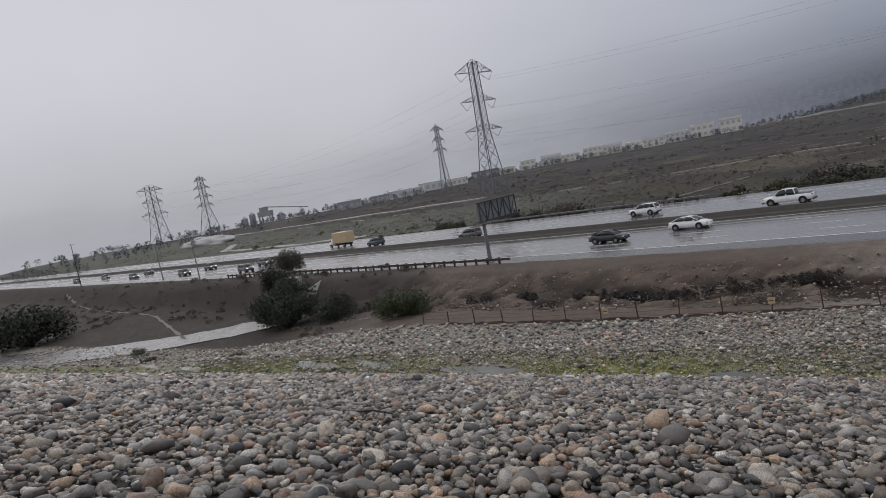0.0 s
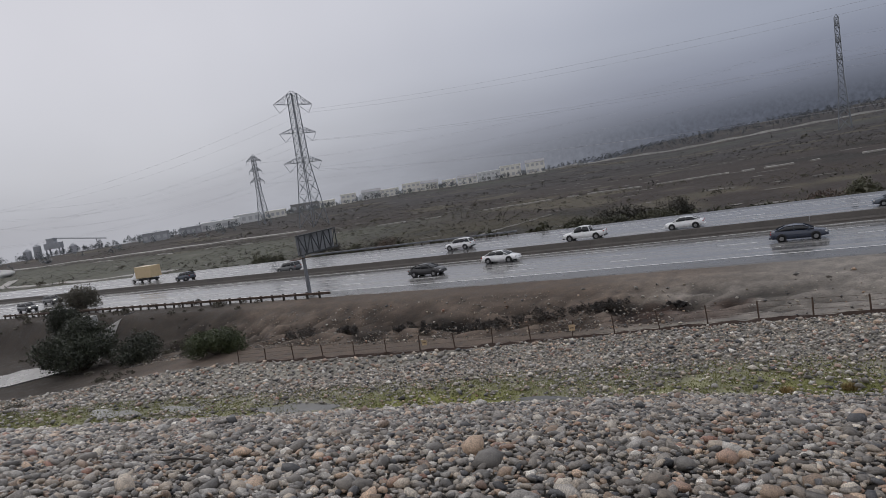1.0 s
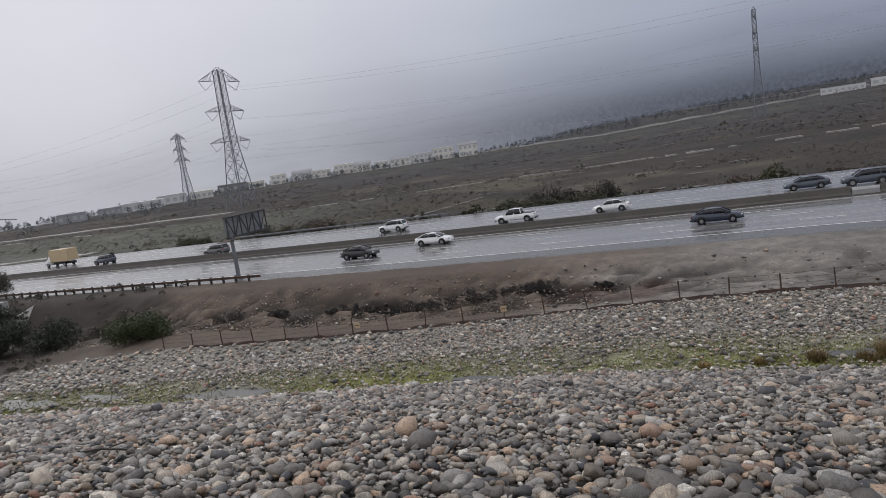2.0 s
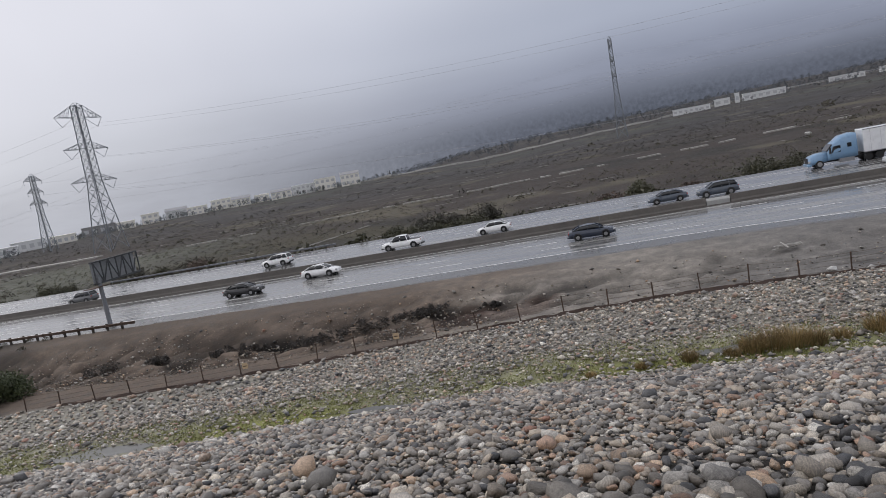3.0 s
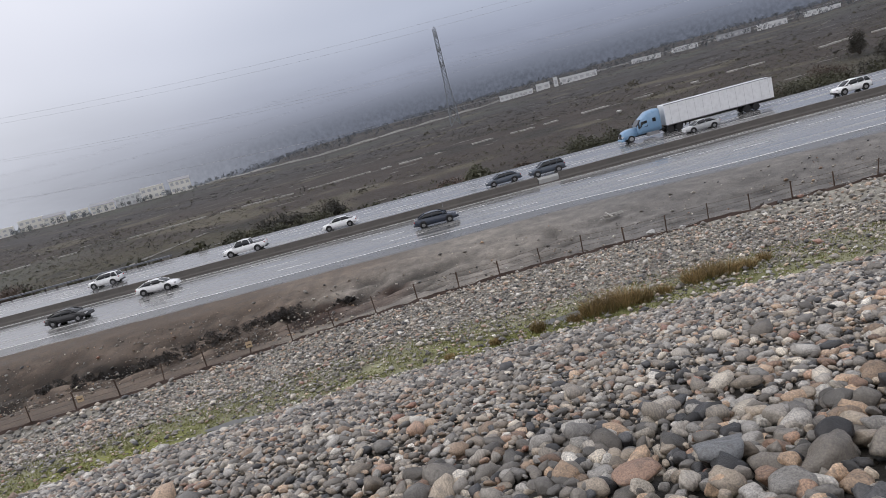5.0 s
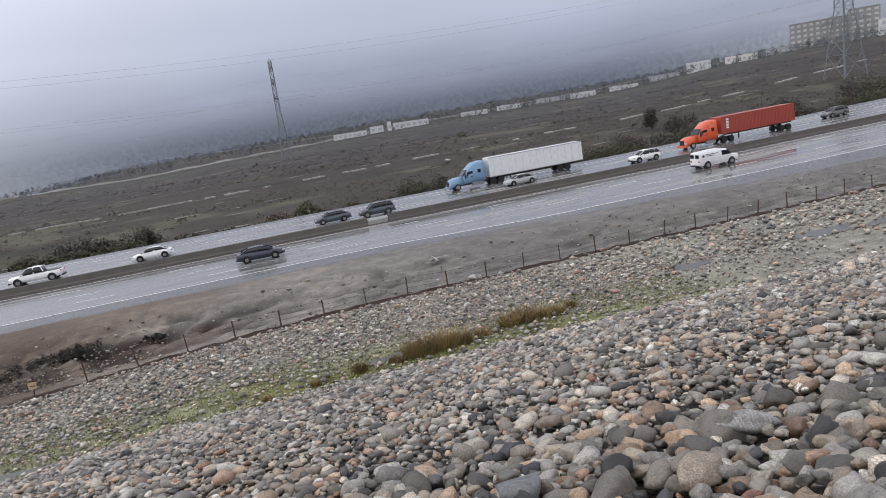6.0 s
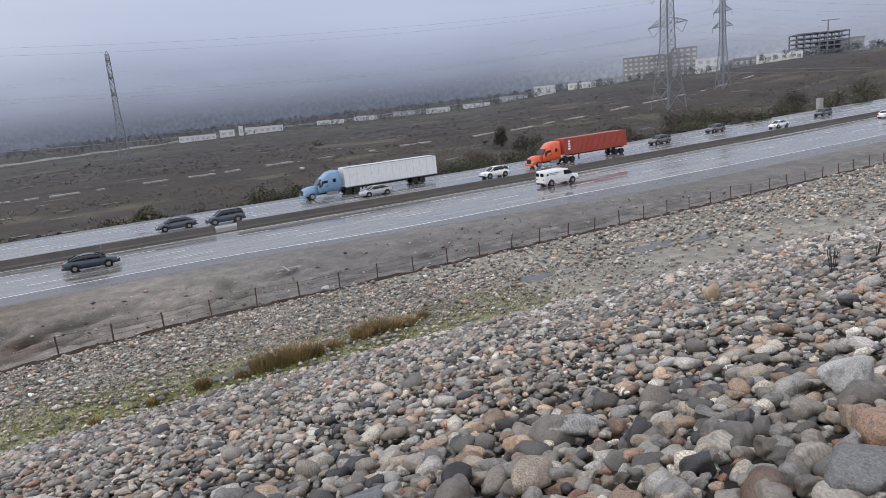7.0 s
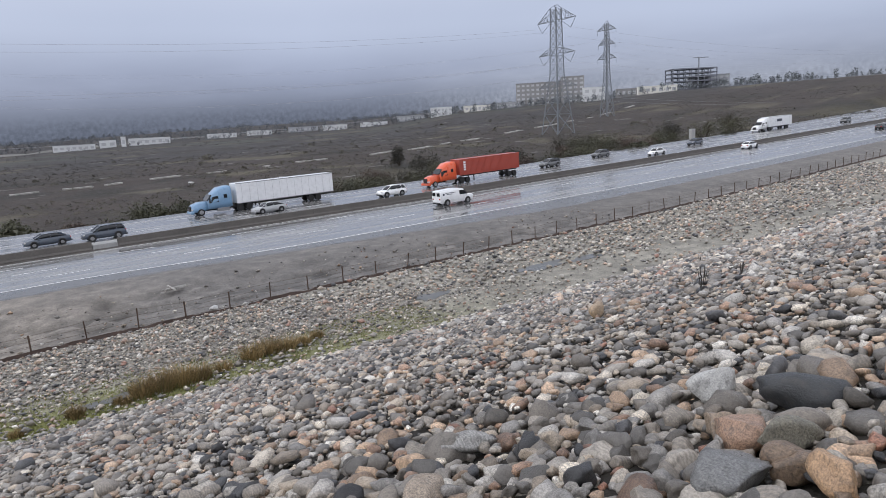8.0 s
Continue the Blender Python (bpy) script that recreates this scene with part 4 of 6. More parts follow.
def set_down(ob, x, y, heading=0):
    slope = math.degrees(math.atan(0.02)) * (-1 if heading == 0 else 1)
    turn = math.degrees(math.atan(float(bend(x + 1) - bend(x - 1)) / 2))
    ob.matrix_world = pose(x, y + float(bend(x)), -9.795 + float(grade(x)), 0, slope * (1.35 if x > 60 else 1.0), heading + turn)
    return ob


set_down(car("delivery_van", "van", WHITE_PAINT, "white panel van with dark side lettering on wet road"), 55.0, 70.6)
set_down(car("sedan", "sedan", WHITE_PAINT, "white sedan with dark windows on wet road"), -34.0, 74.6)
black = set_down(car("sedan", "sedan", BLACK_PAINT, "glossy black sedan on the wet near carriageway"), -42.0, 69.4)
set_down(car("sedan", "sedan", BLUE_PAINT, "dark blue sedan on the wet near carriageway"), -1.0, 70.6)
set_down(car("suv", "suv", WHITE_PAINT, "white sport utility car on the far carriageway"), -49.0, 92.0, 180)
set_down(car("sedan", "sedan", WHITE_PAINT, "white sedan on the far carriageway"), -14.0, 88.2, 180)
slate = car("suv", "suv", SLATE_PAINT, "slate blue hatchback on the far carriageway")
set_down(slate, 14.6, 87.4, 180)
set_down(car("sedan", "sedan", SLATE_PAINT, "slate grey sedan on the far carriageway"), 8.8, 89.0, 180)
set_down(car("sedan", "sedan", SILVER_PAINT, "silver sedan beside a lorry on the far carriageway"), 36.8, 90.2, 180)
set_down(car("pickup_truck", "pickup", WHITE_PAINT, "white crew-cab pickup truck on the far carriageway"), -27.0, 87.6, 180)
set_down(car("suv", "suv", WHITE_PAINT, "white sport utility car beyond the barrier"), 56.5, 88.4, 180)
dark_suv = set_down(car("suv", "suv", GREY_PAINT, "dark grey sport utility car in spray"), 100.0, 95.6, 180)
set_down(copy_thing(dark_suv, dark_suv.matrix_world), 121.0, 99.5, 180)
set_down(copy_thing(slate, slate.matrix_world), 153.0, 94.7, 180)
set_down(car("sedan", "sedan", WHITE_PAINT, "white sedan on the far carriageway in rain"), 127.0, 88.6, 180)
set_down(copy_thing(dark_suv, dark_suv.matrix_world), 242.0, 92.0, 180)
set_down(car("sedan", "sedan", WHITE_PAINT, "white sedan far along the near carriageway"), 142.8, 75.3)
set_down(copy_thing(black, black.matrix_world), 200.0, 68.0)
near_dark = set_down(car("suv", "suv", GREY_PAINT, "dark car with headlights on in the rain", True), -134.0, 66.0)
for x, y in ((-170, 73.0), (-172, 66.5), (-138, 73.0), (-215, 66.5), (-222, 73.5), (-260, 70.0), (-285, 66.0)):
    set_down(copy_thing(near_dark, near_dark.matrix_world), x, y)
set_down(copy_thing(slate, slate.matrix_world), -114.0, 88.5, 180)
set_down(copy_thing(dark_suv, dark_suv.matrix_world), -81.0, 85.5, 180)

set_down(lorry("semi_trailer_lorry", SKY_PAINT, TRAILER_WHITE, "light blue lorry with a long plain white trailer", -6.6, 16.1, 1.15, 4.1, False, (-18.6, -19.9)), 28.0, 98.0, 180)
orange = set_down(lorry("container_lorry", ORANGE_PAINT, RUSTY_ORANGE, "orange lorry carrying a ribbed orange-red container", -6.6, 14.4, 1.45, 4.15, True, (-18.4, -19.7)), 66.0, 92.2, 180)
white_lorry = lorry("semi_trailer_lorry", WHITE_PAINT, TRAILER_WHITE, "white lorry and trailer with a dark blue logo block", -6.6, 16.1, 1.15, 4.1, False, (-18.6, -19.9))
bm = bmesh.new()
box(bm, -15.6, -12.0, 1.292, 1.30, 2.5, 3.3)
part("logo_block", bm, BLUE_PAINT, white_lorry, "dark blue logo as a plain block")
set_down(white_lorry, 200.0, 102.5, 180)

box_truck = thing("box_truck", "tan box truck on the wet far carriageway", "lorry", "vehicles on the freeway")
bm = bmesh.new()
box(bm, -8.6, -2.4, -1.25, 1.25, 1.1, 3.7)
bmesh.ops.bevel(bm, geom=bm.edges[:], offset=0.06, segments=1, affect="EDGES")
part("box_body", bm, TAN, box_truck)
bm = bmesh.new()
loft(bm, [(-2.4, .6, 2.5, 1.1, .95), (-1.5, .6, 2.45, 1.1, .92), (-0.9, .6, 1.7, 1.1, .95), (0, .6, 1.4, 1.0, .85)])
part("cab", bm, WHITE_PAINT, box_truck, smooth=True)
bm = bmesh.new()
v = [bm.verts.new(p) for p in ((-0.86, -0.9, 1.68), (-0.86, 0.9, 1.68), (-1.42, 0.84, 2.36), (-1.42, -0.84, 2.36))]
f = bm.faces.new(v)
r = bmesh.ops.extrude_face_region(bm, geom=[f])
bmesh.ops.translate(bm, verts=[q for q in r["geom"] if isinstance(q, bmesh.types.BMVert)], vec=(0.08, 0, 0.07))
part("windscreen", bm, GLASS, box_truck)
bm = bmesh.new()
box(bm, -8.5, -0.3, -0.6, 0.6, 0.5, 0.9)
part("chassis", bm, TRIM, box_truck)
for x in (-1.1, -6.8):
    for s in (-1, 1):
        wheel(box_truck, x, s * 0.98, 0.45, 0.3)
set_down(box_truck, -137.0, 92.0, 180)

for k in range(4):
    bm = bmesh.new()
    box(bm, -8.0, -7.5, 1.316, 1.322, 2.2 + 0.42 * k, 2.5 + 0.42 * k)
    part("print_bar", bm, TRAILER_WHITE, orange, "white upright lettering as bars")


# ---- distance: tracks, buildings, trees, hills ----
BARE = plain("bare_silt", (0.17, 0.16, 0.145), 0.85, vary=0.3, scale=0.4, relief=0.02)
MUD = plain("pale_mud", (0.17, 0.16, 0.145), 0.8, vary=0.3, scale=0.3, relief=0.02)

def track(name, pts, width, label, material=SAND, ragged=1.0, lift=0.14):
    bm = bmesh.new()
    last = None
    for i in range(len(pts) - 1):
        (x0, y0), (x1, y1) = pts[i], pts[i + 1]
        n = max(3, int(math.hypot(x1 - x0, y1 - y0) / 1.6))
        for k in range(n + (i == len(pts) - 2)):
            x, y = x0 + (x1 - x0) * k / n, y0 + (y1 - y0) * k / n
            w = width * (1 - 0.4 * ragged + ragged * 0.4 * math.sin(x * 1.21 + y * 0.53) * math.sin(x * 0.47) + ragged * 0.2 * math.sin(x * 2.9))
            d = Vector((x1 - x0, y1 - y0)).normalized()
            p = (x - d.y * w / 2, y + d.x * w / 2)
            q = (x + d.y * w / 2, y - d.x * w / 2)
            ring = [bm.verts.new((*p, h(*p) + lift)), bm.verts.new((*q, h(*q) + lift))]
            if last:
                bm.faces.new((last[0], last[1], ring[1], ring[0]))
            last = ring
    r = bmesh.ops.extrude_face_region(bm, geom=bm.faces[:])
    bmesh.ops.translate(bm, verts=[q for q in r["geom"] if isinstance(q, bmesh.types.BMVert)], vec=(0, 0, -0.9))
    bmesh.ops.recalc_face_normals(bm, faces=bm.faces)
    tagged(new(name, mesh_of(name, bm, material)), label, "track", kind="structure")


rt = random.Random(31)
# Broken pale bank across the plain: where each stretch begins and ends
for x0, x1 in ((-184, -168), (-150, -138), (-128, -122), (-105, -78), (-73, -69), (-66, -48), (-43, -21), (-17, -14), (-11, -3), (2, 4), (15, 22), (29, 37), (41, 46), (55, 65), (74, 81), (95, 97), (109, 123)):
    y = 228 + 0.075 * (x0 + x1) / 2 + rt.uniform(-1, 1)
    track("pale_bank", [(x0, y - 0.5), ((x0 + x1) / 2, y + rt.uniform(-0.6, 0.6)), (x1, y + 0.7)], rt.uniform(2.2, 3.4), "broken pale sandy bank across the dark plain", SAND, 1.0, 0.42)
x = -420.0
while x < -200:
    long = rt.choice((9, 14, 22))
    track("pale_track", [(x, 219 + rt.uniform(-2, 2)), (x + long, 219 + rt.uniform(-2, 2))], 2.6, "broken pale sandy strip across the dark plain", SAND, 1.0, 0.25)
    x += long + rt.choice((12, 20, 34))
x = 140.0
while x < 420:
    long = rt.choice((8, 14, 26))
    y = 232 + 0.30 * (x - 140) + rt.uniform(-2, 2)
    track("pale_track", [(x, y), (x + long, y + 0.30 * long)], rt.uniform(2.4, 3.8), "broken pale sandy strip across the dark plain", SAND, 1.0, 0.45)
    x += long + rt.choice((8, 16, 30))
bm = bmesh.new()
for _ in range(420):
    x, y = rt.uniform(-300, 330), 118 + 330 * rt.random() ** 0.9
    if y - float(bend(x)) < 116:
        continue
    a, b = rt.uniform(0.8, 5.0), rt.uniform(0.4, 1.5)
    ring = []
    for k in range(9):
        t = k / 9 * 2 * math.pi
        q = rt.uniform(0.6, 1.2)
        px, py = x + a * q * math.cos(t), y + b * q * math.sin(t)
        ring.append(bm.verts.new((px, py, h(px, py) + 0.12)))
    bm.faces.new(ring)
tagged(new("bare_patches", mesh_of("bare_patches", bm, BARE)), "small pale bare patches in dark scrub", "bare soil", kind="stuff")
track("dirt_path", [(-72, 128), (-60, 168)], 2.2, "pale footpath through scrub", BARE)
track("dirt_road", [(-440, 208), (-364, 232), (-324, 239), (-272, 247), (-215, 248)], 6.0, "pale straight dirt road beyond green ground", SAND, 0.3, 0.5)
track("dirt_path", [(-330, 172), (-300, 150), (-262, 150), (-225, 146), (-185, 147)], 5.0, "pale dirt road curving across green ground", SAND, 0.4, 0.3)
track("dirt_path", [(-250, 66), (-190, 56), (-140, 52), (-112, 44), (-98, 40)], 0.9, "pale muddy path down to the stream", MUD)
track("wet_channel", [(-150, 20), (-118, 29), (-100, 38), (-88, 48), (-92, 60)], 9.0, "shallow stream of pale flood water", plain("silty_water", (0.13, 0.125, 0.12), 0.3, vary=0.3, scale=0.6), 0.15)
bm = bmesh.new()
box(bm, -101, -92, 57.4, 58.2, h(-96, 58) - 0.5, h(-96, 58) + 1.5)
bmesh.ops.bevel(bm, geom=bm.edges[:], offset=0.08, segments=1, affect="EDGES")
tagged(new("culvert_wall", mesh_of("culvert_wall", bm, PALE)), "pale concrete culvert headwall by the stream", "wall", kind="structure")

def levee():
    """The pale bank along the far edge of the plain."""
    bm = bmesh.new()
    last = None
    for az in np.arange(-20, 30, 0.4):
        d0 = float(brink_at(az)) - 6
        ring = []
        for off, up in ((-4.5, -0.6), (-1.6, 1.3 + 0.5 * math.sin(az * 2.1)), (1.6, 1.3 + 0.5 * math.sin(az * 2.1)), (4.5, -0.6)):
            d = d0 + off
            x, y = d * math.sin(radians(az)), d * math.cos(radians(az))
            ring.append(bm.verts.new((x, y, h(x, y) + up)))
        if last:
            for i in range(3):
                bm.faces.new((last[i], ring[i], ring[i + 1], last[i + 1]))
        last = ring
    tagged(new("levee", mesh_of("levee", bm, plain("pale_levee_gravel", (0.23, 0.225, 0.21), 0.9, vary=0.35, scale=0.02))), "pale gravel levee along the far edge of the plain", "levee", kind="structure")


levee()
# Tan is greyed: haze mixed into the wall colour.
WALLS = {"cream": plain("cream_wall", (0.76, 0.74, 0.68), 0.8, vary=0.12, scale=0.1), "white": plain("white_wall", (0.66, 0.67, 0.67), 0.7, vary=0.1, scale=0.1),
         "tan": plain("hazed_tan_wall", (0.27, 0.265, 0.265), 0.8, vary=0.15, scale=0.1), "grey": plain("grey_wall", (0.36, 0.37, 0.39), 0.8, vary=0.15, scale=0.1)}
ROOF = plain("grey_roof", (0.30, 0.30, 0.31), 0.8, vary=0.2, scale=0.1)
# Panes are paled in colour to stand for distance haze.
PANE = plain("hazed_window_glass", (0.46, 0.47, 0.48), 0.4)


def building(name, az, dist, wide, deep, tall, wall, storeys, bays, label, turn=0.0, gable=False):
    """A far building with separate windows, facing the freeway."""
    x, y = dist * math.sin(radians(az)), dist * math.cos(radians(az))
    z = h(x, y)
    b = thing(name, label, "building", "far buildings", at=pose(x, y, z, 0, 0, turn - az * 0.9))
    bm = bmesh.new()
    box(bm, -wide / 2, wide / 2, 0, deep, -3, tall)
    part("wall", bm, WALLS[wall], b)
    bm = bmesh.new()
    if gable:
        v = [bm.verts.new(p) for p in ((-wide / 2 - .5, -.5, tall), (wide / 2 + .5, -.5, tall), (wide / 2 + .5, deep + .5, tall), (-wide / 2 - .5, deep + .5, tall), (-wide / 2 - .5, deep / 2, tall + 2.5), (wide / 2 + .5, deep / 2, tall + 2.5))]
        for q in ((0, 1, 5, 4), (3, 4, 5, 2), (0, 4, 3), (1, 2, 5), (3, 2, 1, 0)):
            bm.faces.new([v[i] for i in q])
    else:
        box(bm, -wide / 2 - 0.3, wide / 2 + 0.3, -0.3, deep + 0.3, tall, tall + 0.8)
    part("roof", bm, ROOF if gable else WALLS[wall], b)
    fl = tall / storeys
    for s in range(storeys):
        for k in range(bays):
            w = wide / bays
            x0 = -wide / 2 + k * w
            bm = bmesh.new()
            box(bm, x0 + 0.22 * w, x0 + 0.78 * w, -0.12, 0.1, s * fl + 0.3 * fl, s * fl + 0.75 * fl)
            part("window", bm, PANE, b)
    return b


rb = random.Random(21)
az = -37.4
i = 0
while az < -20:
    w = rb.uniform(12, 26)
    building("apartment_building", az + w / 22, 640 + rb.uniform(-14, 14), w, 12, rb.uniform(6.5, 9.5) + (3 if az > -24 else 0), rb.choice(("cream", "cream", "white")), 2, max(3, int(w / 4)), "pale low-rise apartment block in the mist", gable=rb.random() < 0.5)
    az += w / 11.2 + rb.uniform(0.0, 0.5)
for i, (az, d, w, t, c) in enumerate(((-47.5, 560, 30, 6, "white"), (-45.3, 600, 22, 7, "white"), (-43.0, 610, 18, 6, "cream"), (-49.8, 560, 16, 5, "grey"), (-40.5, 640, 26, 7, "tan"), (-52.5, 540, 18, 6, "grey"), (-38.6, 640, 14, 6, "cream"))):
    building("warehouse", az, d, w, 16, t, c, 1, 4, "low pale industrial shed in the mist")
building("arcade_building", 8.3, 690, 34, 12, 4.6, "white", 1, 7, "low white building with a row of dark bays")
building("warehouse", 10.6, 700, 14, 12, 6.0, "white", 1, 2, "white industrial shed in the mist")
building("storage_tank", 11.7, 690, 4, 4, 8.5, "white", 1, 1, "white narrow tower beside a shed")
building("warehouse", 13.6, 700, 36, 16, 5.6, "white", 1, 6, "long white industrial shed in the mist", turn=4)
for i, (az, w, t, c) in enumerate(((19, 30, 4, "white"), (22, 26, 4.5, "white"), (25.5, 34, 5, "grey"), (28.2, 26, 5, "white"), (31.5, 30, 4, "white"), (34.6, 34, 5, "grey"), (37.2, 24, 9, "white"), (40.3, 30, 6, "cream"), (43.0, 28, 6, "grey"), (55.0, 40, 7, "cream"), (53.0, 34, 8, "tan"))):
    building("warehouse", az, 760 + (i % 3) * 25, w, 18, t, c, 1 if t < 9 else 2, 6, "low pale commercial building in the mist", turn=rb.uniform(-5, 5))
building("clinic_block", 58.8, 860, 46, 24, 15, "grey", 3, 8, "hazy grey block beside the steel frame")
building("hospital", 46.0, 830, 70, 30, 26, "tan", 5, 12, "large tan hospital block in the mist", turn=-6)
building("hospital_wing", 48.3, 815, 26, 20, 30, "tan", 6, 4, "taller tan hospital wing with a pale stair tower")
building("hospital_annex", 50.0, 800, 24, 20, 15, "white", 2, 3, "bright white annex in front of the hospital")

frame_b = thing("building_frame", "unfinished dark steel building frame under construction", "building", "far buildings",
                at=pose(830 * math.sin(radians(57.8)), 830 * math.cos(radians(57.8)), h(830 * math.sin(radians(57.8)), 830 * math.cos(radians(57.8))), 0, 0, -35))
# Steel colour is lightened and blued as painted haze.
DARK_STEEL = plain("hazed_steel", (0.19, 0.20, 0.235), 0.7)
for s in range(6):
    bm = bmesh.new()
    box(bm, -26, 26, 0, 24, s * 4.6, s * 4.6 + 1.2)
    part("floor_slab", bm, DARK_STEEL, frame_b)
for k in range(8):
    for y in (0.5, 23.5):
        bm = bmesh.new()
        box(bm, -26 + k * 7.28, -25 + k * 7.28, y - 0.5, y + 0.5, -3, 24)
        part("column", bm, DARK_STEEL, frame_b)
crane = thing("tower_crane", "slender construction crane over the building frame", "crane", at=pose(frame_b.location.x + 4, frame_b.location.y - 2, frame_b.location.z, 0, 0, -20))
bm = bmesh.new()
beam(bm, (0, 0, -2), (0, 0, 36), 0.9)
part("mast", bm, STEEL, crane)
bm = bmesh.new()
beam(bm, (-8, 0, 35), (13, 0, 35.6), 0.7)
part("jib", bm, STEEL, crane)

# Grey all over: the haze is put into the wall colour.
plant = thing("gravel_plant", "hazy gravel works with a sloping conveyor", "industrial plant", at=pose(-560, 330, h(-560, 330), 0, 0, 40))
bm = bmesh.new()
box(bm, -6, 6, -5, 5, 6, 11)
box(bm, -4, 2, -4, 4, 11.01, 15)
part("hopper", bm, WALLS["grey"], plant)
for sx, st in ((-14, 11), (-22, 8), (14, 7)):
    bm = bmesh.new()
    bmesh.ops.create_cone(bm, cap_ends=True, segments=14, radius1=3, radius2=3, depth=st, matrix=pose(sx, 2, st / 2 - 1))
    bmesh.ops.create_cone(bm, cap_ends=True, segments=14, radius1=3.1, radius2=0.5, depth=2, matrix=pose(sx, 2, st))
    part("silo", bm, WALLS["grey"], plant)
for sx in (-5, 5):
    for sy in (-5, 5):
        bm = bmesh.new()
        box(bm, sx - .5, sx + .5, sy * 0.8 - .5, sy * 0.8 + .5, -3, 6)
        part("leg", bm, WALLS["grey"], plant)
bm = bmesh.new()
beam(bm, (0, 0, 15), (42, 0, 8), 0.9)
part("conveyor", bm, WALLS["grey"], plant)
bm = bmesh.new()
beam(bm, (34, 0, -3), (34, 0, 9), 0.6)
part("support", bm, WALLS["grey"], plant)
mound = thing("gravel_mound", "pale heap of gravel beside the freeway", "mound", at=pose(-400, 190, h(-400, 190)))
bm = bmesh.new()
bmesh.ops.create_icosphere(bm, subdivisions=4, radius=1.0)
for v in bm.verts:
    k = 1 + 0.25 * noise.noise(v.co * 2.2)
    v.co = Vector((v.co.x * 27 * k, v.co.y * 12 * k, max(-0.2, v.co.z) * 4.5 * k))
part("gravel_body", bm, PALE, mound, smooth=True)

for i, (x, y, t) in enumerate(((-146, 60, 9.5), (-176, 62, 9.5), (-245, 58, 15))):
    lamp = thing("street_lamp" if i < 2 else "utility_pole", "thin grey pole beside the freeway", "pole", "roadside poles", at=pose(x, y + float(bend(x)), h(x, y + float(bend(x))) - 0.2))
    bm = bmesh.new()
    bmesh.ops.create_cone(bm, segments=8, radius1=0.16, radius2=0.09, depth=t, matrix=pose(0, 0, t / 2))
    part("pole", bm, STEEL if i < 2 else WOOD, lamp)
    bm = bmesh.new()
    beam(bm, (0, -1.2 if i == 2 else 0, t - 0.4), (0, 2.0 if i < 2 else 1.2, t - 0.1), 0.09)
    arm = part("arm", bm, STEEL, lamp)
    if i < 2:
        bm = bmesh.new()
        box(bm, -0.15, 0.15, 1.7, 2.4, t - 0.2, t - 0.05)
        part("lantern", bm, STEEL, arm)


def tree_band(seed, count, az0, az1, d0, d1, t0, t1, material, label, leaves=60):
    r = np.random.RandomState(seed)
    az, d = np.radians(r.uniform(az0, az1, count)), r.uniform(d0, d1, count)
    x, y = d * np.sin(az), d * np.cos(az)
    t = r.uniform(t0, t1, count)
    c = np.repeat(np.stack([x, y, height(x, y) + 0.55 * t], -1), leaves, axis=0)
    tt = np.repeat(t, leaves)
    q = r.normal(size=(count * leaves, 3))
    q /= np.linalg.norm(q, axis=1)[:, None]
    slim = np.repeat(r.uniform(0.22, 0.42, count), leaves)
    c = c + q * np.stack([tt * slim, tt * slim, tt * 0.45], -1) * r.uniform(0.4, 1.0, count * leaves)[:, None]
    a = r.normal(size=(count * leaves, 3))
    a /= np.linalg.norm(a, axis=1)[:, None]
    b = np.cross(a, r.normal(size=(count * leaves, 3)))
    b /= np.linalg.norm(b, axis=1)[:, None]
    s = (tt * 0.10)[:, None]
    v = np.stack([c - a * s, c + b * s, c + a * s], 1).reshape(-1, 3)
    f = np.arange(count * leaves)[:, None] * 3 + np.array([[0, 1, 2]])
    tagged(new("far_trees", array_mesh("far_trees", v, f, material)), label, "trees", kind="stuff")


# Haze is painted into these far leaf colours, paler and bluer.
HAZE_LEAF = leaf_material("hazed_garden_trees", (0.085, 0.092, 0.092), (0.15, 0.16, 0.16))
HAZED_FAR_LEAF = leaf_material("hazed_blue_trees", (0.145, 0.16, 0.172), (0.19, 0.205, 0.22))
tree_band(81, 260, -60, -16, 600, 780, 2.5, 6, HAZED_FAR_LEAF, "misty tree line behind the far houses")
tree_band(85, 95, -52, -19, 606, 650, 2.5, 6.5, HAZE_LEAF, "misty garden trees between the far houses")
HAZED_DARK_LEAF = leaf_material("hazed_dark_trees", (0.085, 0.094, 0.107), (0.125, 0.136, 0.155))
tree_band(86, 140, 6, 50, 680, 760, 2.0, 4.0, HAZED_DARK_LEAF, "misty low trees before the far sheds")
tree_band(82, 2600, -18, 64, 715, 1450, 3, 9, HAZED_DARK_LEAF, "misty dark woods and gardens beyond the levee", 26)
tree_band(83, 260, 36, 82, 680, 1000, 4, 11, HAZED_FAR_LEAF, "misty trees round the far buildings")
tree_band(84, 260, -85, -46, 430, 680, 3, 8, HAZED_FAR_LEAF, "hazy trees by the gravel works", 40)


